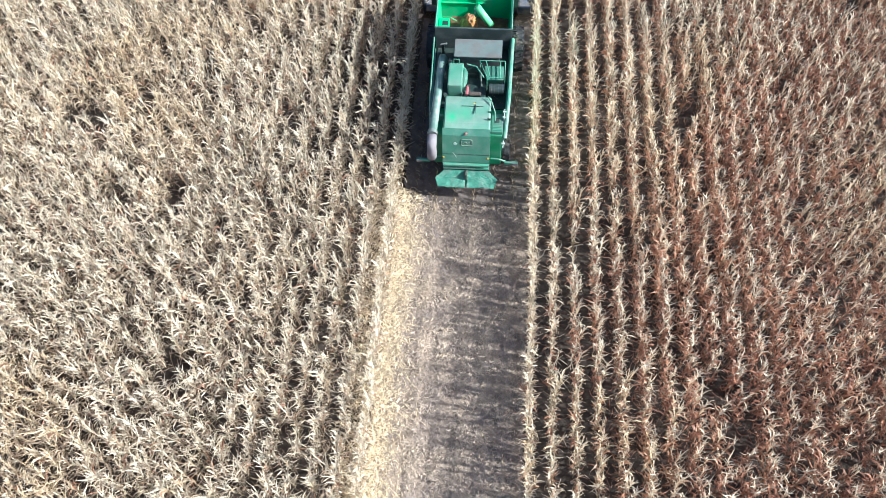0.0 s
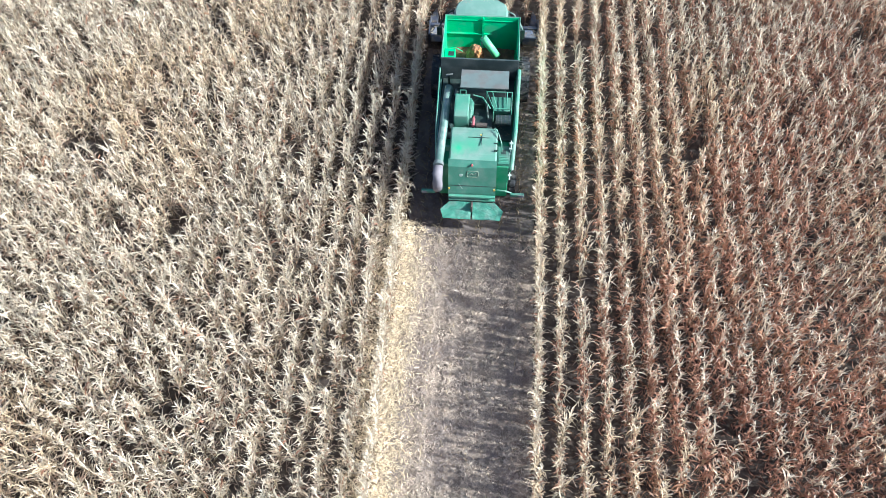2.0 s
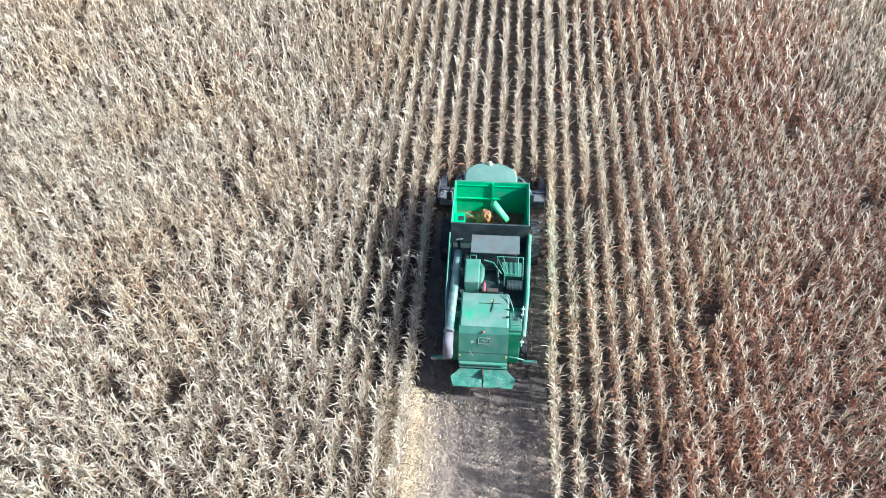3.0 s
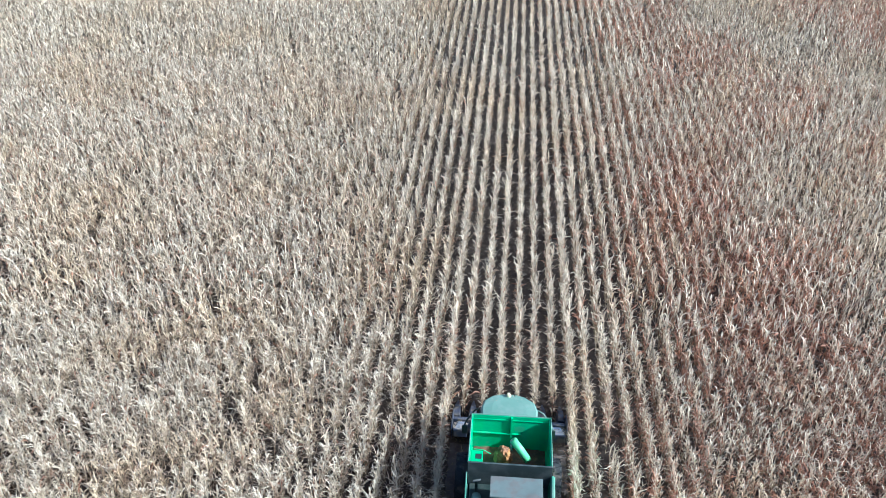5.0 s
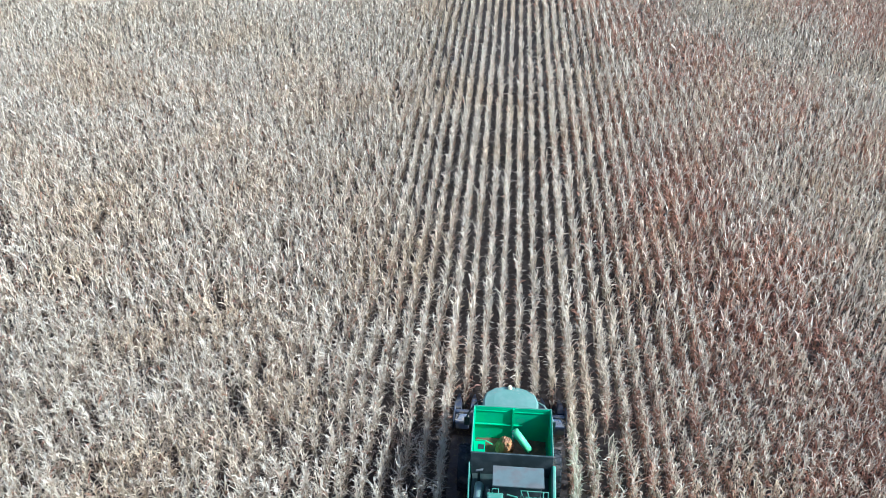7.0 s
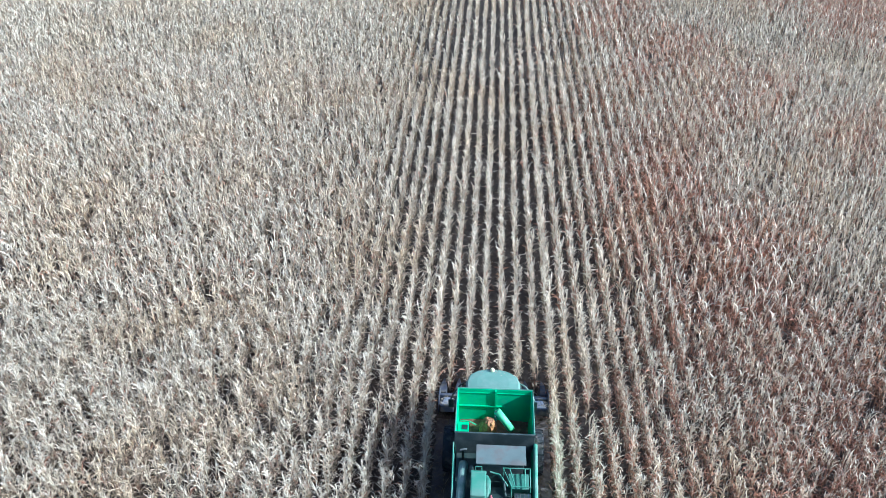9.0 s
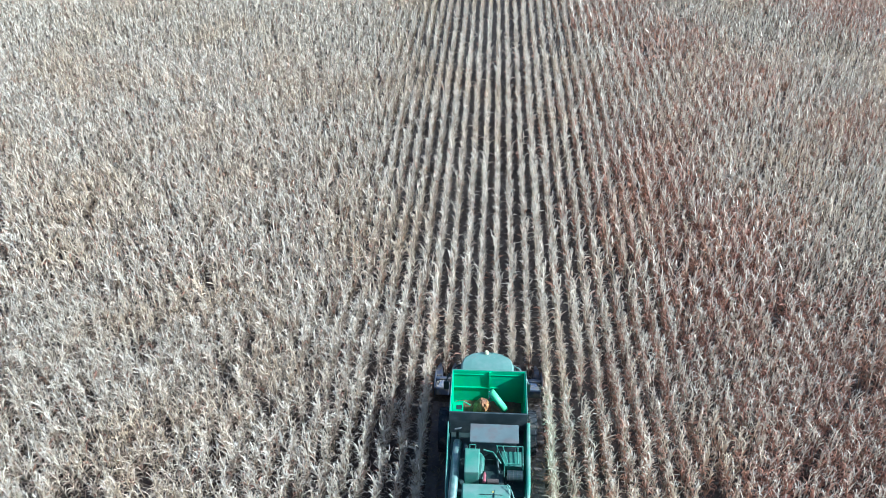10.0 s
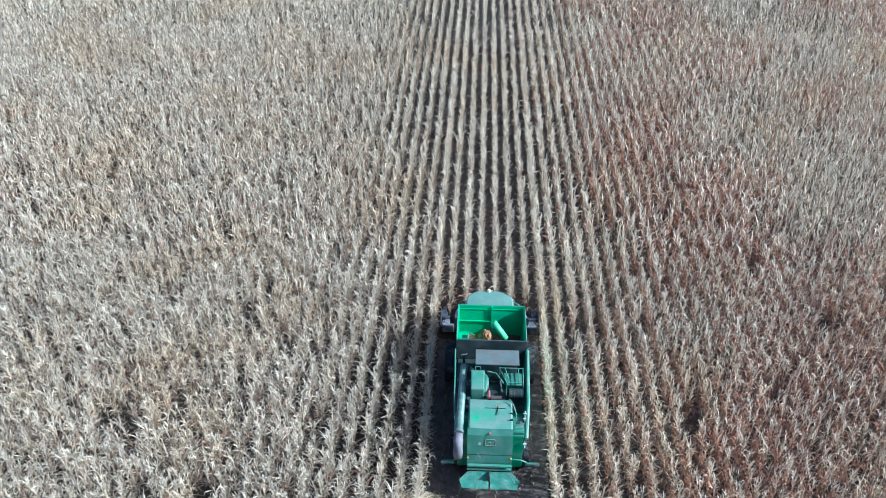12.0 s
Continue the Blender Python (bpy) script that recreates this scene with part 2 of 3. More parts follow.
def strip(points, widths, across):
    """A leaf blade: a ribbon through points, with widths, laid out along 'across'. Returns vertices and quads."""
    pts, across = np.asarray(points, float), np.asarray(across, float)
    v = np.stack([pts - across * np.asarray(widths)[:, None] / 2, pts + across * np.asarray(widths)[:, None] / 2], 1).reshape(-1, 3)
    q = [(2 * i, 2 * i + 1, 2 * i + 3, 2 * i + 2) for i in range(len(pts) - 1)]
    return v, q


def maize_plant(lod, russet, bushy=False):
    """One dry plant, about 2.2 m high, as vertices, faces and a material index for each face. lod 3: all its leaves, 0: a few broad ones."""
    V, Q, M = [], [], []

    def add(v, q, m):
        o = sum(len(x) for x in V)
        V.append(np.asarray(v, float))
        Q.extend([tuple(o + i for i in f) for f in q])
        M.extend([m] * len(q))

    high = rng.uniform(1.7, 2.15)
    lean = rng.normal(0, 0.10 if bushy else 0.04, 2)
    up = np.array([0, 0, 1.0])
    stem = lambda z: np.array([lean[0] * z + 0.02 * math.sin(3 * z), lean[1] * z, z])
    a = rng.uniform(0, 3.14)
    v, q = strip([stem(0), stem(high)], [0.026, 0.014], np.array([math.cos(a), math.sin(a), 0]))
    add(v, q, 2)
    plane = rng.uniform(0, math.pi)
    n, steps, broad = ((4, 3, 2.7), (7, 3, 1.9), (14, 3, 1.6), (22, 4, 1.0))[lod]
    n += 4 if bushy and lod == 3 else 0
    profile = (0.6, 1.0, 0.85, 0.3) if steps == 4 else (0.8, 1.0, 0.3)
    for i in range(n):
        u = min(max((i + rng.uniform(-0.4, 0.4)) / (n - 1), 0), 1)
        z0 = high * (0.12 + 0.84 * u ** 0.8)
        a = plane + math.pi * (i % 2) + rng.normal(0, 0.7)
        brown = u < 0.62 and rng.random() < russet * 1.15
        kind = 0
        if brown:                                   # a limp brown blade hanging into the lane
            long, rise, fall, w, kind = rng.uniform(0.3, 0.55), rng.uniform(40, 82), rng.uniform(130, 250), rng.uniform(0.04, 0.065), 1
        elif u < 0.42:                              # withered lower blade, hanging down
            long, rise, w = rng.uniform(0.35, 0.6) * (1 if bushy else 0.8), rng.uniform(20 if bushy else 45, 82), rng.uniform(0.035, 0.055)
            fall = rng.uniform(60, 160) if bushy else rng.uniform(130, 240)
            kind = 5 if rng.random() < (0.2 if bushy else 0.45) else 4 if rng.random() < 0.45 else 0
        else:                                       # dry upper blade: rises, then arches over or curls at the tip
            long, rise, w = rng.uniform(0.3, 0.62), rng.uniform(38 if bushy else 62 if lod == 3 else 52, 90), rng.uniform(0.024, 0.042)
            fall = rng.uniform(0, 80) if rng.random() < 0.35 else rng.uniform(80, 215)
            kind = 1 if rng.random() < russet * 0.1 else 4 if rng.random() < 0.13 + russet * 0.58 else 0
        rise, fall, w = math.radians(rise), math.radians(fall), w * broad
        share = rng.dirichlet(np.linspace(0.8, 2.6, steps - 1))   # most of the bend lies towards the tip
        p, pts, angle, turn = stem(z0), [], rise, 0.0
        sway = rng.normal(0, 0.35)
        for k in range(steps):
            pts.append(p)
            out = np.array([math.cos(a + turn), math.sin(a + turn), 0])
            p = p + long / (steps - 1) * (math.cos(angle) * out + math.sin(angle) * up)
            angle -= fall * (share[k] if k < steps - 1 else 0)
            turn += sway + rng.normal(0, 0.35)
        twist = rng.uniform(-0.9, 0.9)
        ac = []                                     # the blade turns about its length
        for k in range(steps):
            ac.append(np.array([-math.sin(a), math.cos(a), 0]) * math.cos(twist) + up * math.sin(twist))
            twist += rng.normal(0, 0.5)
        v, q = strip(pts, [w * g for g in profile], ac)
        add(v, q, kind)
    for i in range((0, 0, 2, 4)[lod]):                 # tassel
        a, t = rng.uniform(0, 6.28), rng.uniform(0.05, 1.0)
        d = np.array([math.cos(a) * math.sin(t), math.sin(a) * math.sin(t), math.cos(t)])
        top = stem(high)
        v, q = strip([top, top + d * rng.uniform(0.14, 0.28)], [0.018, 0.012], np.array([-math.sin(a), math.cos(a), 0]))
        add(v, q, 3)
    if lod == 3:                                    # the ear in its husk
        a = plane + rng.uniform(-0.4, 0.4)
        c, d = stem(high * 0.5), np.array([math.cos(a), math.sin(a), 0])
        tip = c + d * 0.14 + np.array([0, 0, rng.choice([-0.2, 0.18])])
        s = np.array([-d[1], d[0], 0])
        base = c + d * 0.05
        mid = (base + tip) / 2
        add([base, mid + s * 0.032, tip, mid - s * 0.032, mid + d * 0.035], [(0, 1, 4), (1, 2, 4), (2, 3, 4), (3, 0, 4)], 0)
    return np.concatenate(V), Q, np.array(M)


def big_mesh(name, verts, quads, tris, mat_q, mat_t, materials):
    """Mesh from whole arrays."""
    me = bpy.data.meshes.new(name)
    me.vertices.add(len(verts))
    me.vertices.foreach_set("co", verts.astype(np.float32).ravel())
    me.loops.add(quads.size + tris.size)
    me.loops.foreach_set("vertex_index", np.concatenate([quads.ravel(), tris.ravel()]).astype(np.int32))
    me.polygons.add(len(quads) + len(tris))
    starts = np.concatenate([np.arange(len(quads)) * 4, quads.size + np.arange(len(tris)) * 3])
    me.polygons.foreach_set("loop_start", starts.astype(np.int32))
    for m in materials:
        me.materials.append(m)
    me.polygons.foreach_set("material_index", np.concatenate([mat_q, mat_t]).astype(np.int32))
    me.update(calc_edges=True)
    return me


def scatter(name, kinds, places, materials):
    """One mesh of many plants: kinds are plants, places rows of x, y, turn, size, kind."""
    V, Q, T, MQ, MT, o = [], [], [], [], [], 0
    for k, (v, faces, m) in enumerate(kinds):
        mine = places[places[:, 4].astype(int) == k]
        if not len(mine):
            continue
        q = np.array([f for f in faces if len(f) == 4], int).reshape(-1, 4)
        t = np.array([f for f in faces if len(f) == 3], int).reshape(-1, 3)
        mq = np.array([c for f, c in zip(faces, m) if len(f) == 4], int)
        mt = np.array([c for f, c in zip(faces, m) if len(f) == 3], int)
        c, s = np.cos(mine[:, 2])[:, None], np.sin(mine[:, 2])[:, None]
        sc = mine[:, 3][:, None]
        w = np.stack([mine[:, 0:1] + sc * (c * v[:, 0] - s * v[:, 1]), mine[:, 1:2] + sc * (s * v[:, 0] + c * v[:, 1]), sc * v[:, 2] + 0 * c], -1)
        base = o + len(v) * np.arange(len(mine))[:, None, None]
        V.append(w.reshape(-1, 3))
        Q.append((q[None] + base).reshape(-1, 4))
        T.append((t[None] + base).reshape(-1, 3))
        MQ.append(np.tile(mq, len(mine)))
        MT.append(np.tile(mt, len(mine)))
        o += len(v) * len(mine)
    return big_mesh(name, np.concatenate(V), np.concatenate(Q), np.concatenate(T), np.concatenate(MQ), np.concatenate(MT), materials)


def stand():
    """Places of all standing plants, with how russet each is (0 to 1)."""
    out = []
    for r in range(-92, 76):
        x = FIRST + r * ROW
        cut = -6 <= r <= -1
        y0, y1 = (CUT_FRONT if cut else -23.0), 70.0
        gap = 0.13 if r in (-7, 0) and y0 < 0 else 0.195        # the rows along the cut stand thick
        n = int((y1 - y0) / gap)
        y = y0 + (np.arange(n) + rng.uniform(-0.4, 0.4, n)) * gap + rng.normal(0, 0.02 if gap < 0.15 else 0.05, n)
        keep = rng.random(n) > 0.03
        left, right = -17 - 0.47 * (y + 18), 16 + 0.30 * (y + 18)
        keep &= (x > left) & (x < right)
        y = y[keep]
        out.append(np.stack([np.full(len(y), x) + rng.normal(0, 0.03 if r > -14 else 0.055, len(y)), y], 1))
    return np.concatenate(out)


def patches(x, y):
    """Slow change of ripeness over the field, 0 to 1."""
    w = 0.5 + 0.22 * np.sin(0.21 * x + 0.6 * np.sin(0.13 * y)) + 0.18 * np.sin(0.17 * y + 0.31 * x + 1.3) + 0.12 * np.sin(0.6 * x - 0.43 * y)
    return w


spots = stand()
for hx, hy, hr in zip(rng.uniform(-40, 30, 330), rng.uniform(-26, 66, 330), rng.uniform(0.2, 0.55, 330)):
    there = np.hypot(spots[:, 0] - hx, (spots[:, 1] - hy) * 0.7) < hr              # small gaps in the stand
    spots = spots[~(there & (rng.random(len(spots)) < 0.85) & (np.abs(spots[:, 0]) > 3.6))]
ripe = patches(spots[:, 0], spots[:, 1])
fading = 0.42 + 0.58 / (1 + np.exp((spots[:, 1] - 14) / 11))                       # paler again far down the field, partly haze put into the plants' colour
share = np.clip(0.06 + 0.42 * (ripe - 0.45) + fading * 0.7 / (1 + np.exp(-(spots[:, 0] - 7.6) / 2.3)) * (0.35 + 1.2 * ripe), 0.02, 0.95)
LEVELS = (0.03, 0.22, 0.6, 0.9, 0.06)
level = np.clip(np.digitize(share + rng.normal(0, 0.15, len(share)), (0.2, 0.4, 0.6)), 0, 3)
leafy = -3.6 - 5.4 / (1 + np.exp(-(spots[:, 1] - 15) / 5))
level[spots[:, 0] + rng.uniform(-3.0, 5.0, len(spots)) + 0.8 * np.sin(0.31 * spots[:, 1]) < leafy] = 4      # leafier stand on this side
edge = (np.minimum(np.abs(spots[:, 0] - FIRST), np.abs(spots[:, 0] - FIRST + 7 * ROW)) < 0.2) & (spots[:, 1] < 8)
even = np.where(edge, 0.03, 0.075)                                              # the rows along the cut are the most even
LEAVES = [STRAW, RUSSET, STALK, TASSEL, TAN, WITHERED]
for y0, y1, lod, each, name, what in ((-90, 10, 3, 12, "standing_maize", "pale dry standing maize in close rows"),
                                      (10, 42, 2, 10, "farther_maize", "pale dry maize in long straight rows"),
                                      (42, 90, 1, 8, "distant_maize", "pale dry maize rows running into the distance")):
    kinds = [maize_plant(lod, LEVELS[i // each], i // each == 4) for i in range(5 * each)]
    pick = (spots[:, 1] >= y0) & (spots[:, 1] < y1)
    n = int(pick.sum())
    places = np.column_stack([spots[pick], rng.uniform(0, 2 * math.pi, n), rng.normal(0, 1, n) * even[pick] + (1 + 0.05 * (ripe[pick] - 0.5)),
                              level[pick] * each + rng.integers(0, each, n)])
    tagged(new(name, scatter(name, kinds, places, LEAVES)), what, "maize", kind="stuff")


def outer_field():
    """The maize that goes on beyond the stretch that is flown over: close behind the drone in full stand, farther off sparser."""
    for y0, y1, x0, x1, step, lod, count, name, what in ((-45, -23, -22, 20, 0.2, 1, 8, "rear_maize", "pale dry maize beside the cut strip"),
                                                         (-60, 100, -69, 58, 1.0, 0, 8, "outer_maize", "pale dry maize of the surrounding field")):
        out = []
        for r in range(-92, 72):
            x = FIRST + r * ROW
            y = np.arange(y0, y1, step)
            y = y + rng.uniform(-0.3, 0.3, len(y)) * step
            near = (y > -23) & (y < 70) & (x > -17 - 0.47 * (y + 18)) & (x < 16 + 0.30 * (y + 18))
            behind = (y > -45) & (y <= -23) & (x > -22) & (x < 20)
            keep = x0 <= x <= x1 and not (-6 <= r <= -1 and y1 < 0)
            y = y[(~near & ~(behind & (lod == 0)) & ~((-6 <= r <= -1) & (y < 0)))] if keep else y[:0]
            out.append(np.stack([np.full(len(y), x) + rng.normal(0, 0.04, len(y)), y], 1))
        spots_ = np.concatenate(out)
        n = len(spots_)
        kinds_ = [maize_plant(lod, 0.1) for _ in range(count)]
        places_ = np.column_stack([spots_, rng.uniform(0, 6.28, n), rng.normal(1.02, 0.07, n), rng.integers(0, count, n)])
        tagged(new(name, scatter(name, kinds_, places_, LEAVES)), what, "maize", kind="stuff")


outer_field()


def litter(name, label, x0, x1, y0, y1, count, size, material, rows=0.4, fade=0.0, heap=0.0, base=0.0):
    """Chopped leaves and stalk bits lying about on the soil; heap: how high they pile up at x0."""
    n = count
    x = rng.uniform(x0, x1, n) if not fade else x0 + rng.normal(0, fade, n)
    rowed = rng.random(n) < rows
    x[rowed] = (FIRST + ROW * np.round((x[rowed] - FIRST) / ROW)) + rng.normal(0, 0.13, rowed.sum())
    pile = heap * np.exp(-np.abs(x - x0) / 0.45) * rng.random(n)
    y = rng.uniform(y0, y1, n)
    y -= (y > y1 - 0.6) * np.abs(rng.normal(0, 0.5, n)) * rows       # thins out towards the end
    c = np.column_stack([x, y, rng.uniform(0.02, 0.09, n) + pile])
    a, tilt, lng = rng.uniform(0, 6.28, n), rng.normal(0, 0.22, n), rng.uniform(0.4, 1.3, n) * size
    d = np.column_stack([np.cos(a) * np.cos(tilt), np.sin(a) * np.cos(tilt), np.sin(tilt)])
    s = np.column_stack([-np.sin(a), np.cos(a), rng.normal(0, 0.35, n)])
    w = rng.uniform(0.007, 0.017, n)[:, None]
    bend = s * [1, 1, 0] * rng.normal(0, 0.03, n)[:, None] + np.array([0, 0, 1.0]) * rng.uniform(-0.01, 0.03, n)[:, None]
    p0, p1, p2 = c - d * lng[:, None] / 2, c + bend, c + d * lng[:, None] / 2
    v = np.stack([p0, p1 - s * w, p2, p1 + s * w], 1)
    v[..., 2] = np.maximum(v[..., 2], 0.012) + base
    q = np.array([(0, 1, 2, 3)])[None] + 4 * np.arange(n)[:, None, None]
    me = big_mesh(name, v.reshape(-1, 3), q.reshape(-1, 4), np.zeros((0, 3), int), np.zeros(n), np.zeros(0), [material])
    return tagged(new(name, me), label, "litter", kind="stuff")


def straw_bed():
    """The trodden mat of dust and fine chaff on the cut strip, thinning out under the machine."""
    xs, ys = np.arange(-2.75, 2.46, 0.13), np.arange(-45, -5.6, 0.16)
    X, Y = np.meshgrid(xs, ys)
    Z = 0.018 + 0.012 * np.sin(2 * math.pi * (X - FIRST) / ROW) + rng.normal(0, 0.006, X.shape)
    v = np.column_stack([X.ravel() + rng.normal(0, 0.02, X.size), Y.ravel() + rng.normal(0, 0.03, X.size), np.maximum(Z.ravel(), 0.004)])
    v[Y.ravel() > -6.1, 1] += rng.normal(0, 0.2, int((Y.ravel() > -6.1).sum()))
    nx = len(xs)
    i = (np.arange(len(ys) - 1)[:, None] * nx + np.arange(nx - 1)).ravel()
    q = np.column_stack([i, i + 1, i + nx + 1, i + nx])
    me = big_mesh("straw_bed", v, q, np.zeros((0, 3), int), np.zeros(len(q)), np.zeros(0), [CHAFFBED])
    tagged(new("straw_bed", me), "trodden mat of fine chaff on the cut strip", "chaff", kind="stuff")


straw_bed()


def trodden_soil():
    """Wheel-pressed soil beside and under the machine, painted paler to lift its shadow."""
    xs, ys = np.arange(-2.45, 2.41, 0.18), np.arange(-6.0, 4.6, 0.18)
    X, Y = np.meshgrid(xs, ys)
    edge_ = (np.abs(X) > 2.2) | (Y > 4.3)
    v = np.column_stack([(X + rng.normal(0, 0.03, X.shape)).ravel(), (Y + rng.normal(0, 0.03, X.shape)).ravel(), np.where(edge_, 0.004, 0.008 + np.abs(rng.normal(0, 0.006, X.shape))).ravel()])
    nx = len(xs)
    i = (np.arange(len(ys) - 1)[:, None] * nx + np.arange(nx - 1)).ravel()
    q = np.column_stack([i, i + 1, i + nx + 1, i + nx])
    me = big_mesh("trodden_soil", v, q, np.zeros((0, 3), int), np.zeros(len(q)), np.zeros(0), [LIFTSOIL])
    tagged(new("trodden_soil", me), "grey-brown soil pressed flat by wheels, paler to lift the machine's shadow", "soil", kind="stuff")


trodden_soil()


def stubble():
    """Cut stalk stumps in the six harvested rows."""
    V, Q, o = [], [], 0
    for r in range(-6, 0):
        for y in np.arange(-45, CUT_FRONT - 1.6, 0.21):
            x, y = FIRST + r * ROW + rng.normal(0, 0.03), y + rng.uniform(-0.07, 0.07)
            h, lx, ly = rng.uniform(0.12, 0.32), rng.normal(0, 0.06), rng.normal(0, 0.08)
            ring = [(math.cos(k * 2.094), math.sin(k * 2.094)) for k in range(3)]
            V += [(x + 0.016 * c, y + 0.016 * s, 0) for c, s in ring] + [(x + lx + 0.013 * c, y + ly + 0.013 * s, h) for c, s in ring]
            Q += [(o + k, o + (k + 1) % 3, o + 3 + (k + 1) % 3, o + 3 + k) for k in range(3)]
            o += 6
    me = big_mesh("stubble", np.array(V), np.array(Q), np.zeros((0, 3), int), np.zeros(len(Q)), np.zeros(0), [STALK])
    tagged(new("stubble", me), "short cut maize stumps in straight rows", "stubble", kind="stuff")


stubble()
litter("chopped_straw", "chopped maize leaves strewn on the cut strip", -2.55, 2.4, -33, -5.35, 75000, 0.2, CHAFF, rows=0.65)
# this bright heap stands in for sun on the edge row's leaning stalks
litter("edge_straw", "yellow straw heaped as the sunlit foot of the row along the cut strip", -2.7, -1.75, -33, -5.0, 21000, 0.27, EDGELIT, rows=0, fade=0.55, heap=0.5)
litter("trampled_straw", "brown maize litter on soil beside the machine", -2.55, 2.45, -5.9, 5.0, 3600, 0.2, WITHERED)
litter("fallen_leaves", "fallen brown leaves on soil between rows", 5, 16, -22, 30, 14000, 0.34, RUSSET, rows=0)
# added to brighten the dark left lanes and bounce warm light
litter("dropped_leaves", "tan leaves added on soil to lighten the lanes between rows", -24, -2.7, -22, 30, 20000, 0.5, TAN, rows=0)


# ---- the combine harvester ----
def wheel(name, parent, x0, x1, y, radius, rim_radius, lugs, label):
    """A tyre with chevron lugs, and its rim as a sub-part. x0 is the inner side."""
    profile = [(0.0, rim_radius), (0.0, radius * 0.86), (0.12, radius * 0.96), (0.5, radius), (0.88, radius * 0.96), (1.0, radius * 0.86), (1.0, rim_radius)]
    bm = bmesh.new()
    steps = 40
    rings = []
    for k in range(steps):
        a = 2 * math.pi * k / steps
        rings.append([bm.verts.new((x0 + u * (x1 - x0), y + r * math.cos(a), radius + r * math.sin(a))) for u, r in profile])
    for k in range(steps):
        a, b = rings[k], rings[(k + 1) % steps]
        for i in range(len(profile)):
            j = (i + 1) % len(profile)
            bm.faces.new((a[i], a[j], b[j], b[i]))
    for k in range(lugs):
        for side in (0, 1):
            a = 2 * math.pi * (k + 0.5 * side) / lugs
            corners = []
            for u, da in ((0.02, 0.0), (0.56, 0.16), (0.56, 0.28), (0.02, 0.10)):
                u = 1 - u if side else u
                for r in (radius * 0.94, radius * 1.045 if 0.1 < u < 0.9 else radius * 0.99):
                    corners.append(bm.verts.new((x0 + u * (x1 - x0), y + r * math.cos(a + da), radius + r * math.sin(a + da))))
            lo, hi = corners[0::2], corners[1::2]
            bm.faces.new(hi)
            for i in range(4):
                j = (i + 1) % 4
                bm.faces.new((lo[i], lo[j], hi[j], hi[i]))
    tyre = part(name, bm, RUBBER, parent, label)
    bm = bmesh.new()
    n = 28
    sgn = 1 if x1 > x0 else -1
    prof = [(x0 + 0.02 * sgn, rim_radius), (x1 - 0.03 * sgn, rim_radius), (x1 - 0.05 * sgn, rim_radius * 0.9), (x1 - 0.16 * sgn, rim_radius * 0.8), (x1 - 0.16 * sgn, rim_radius * 0.35), (x1 - 0.06 * sgn, rim_radius * 0.3), (x1 - 0.06 * sgn, 0.02)]
    rr = [[bm.verts.new((x, y + r * math.cos(2 * math.pi * k / n), radius + r * math.sin(2 * math.pi * k / n))) for x, r in prof] for k in range(n)]
    for k in range(n):
        a, b = rr[k], rr[(k + 1) % n]
        for i in range(len(prof) - 1):
            bm.faces.new((a[i], a[i + 1], b[i + 1], b[i]))
    part("rim", bm, RIM, tyre, "yellow steel rim")
    return tyre


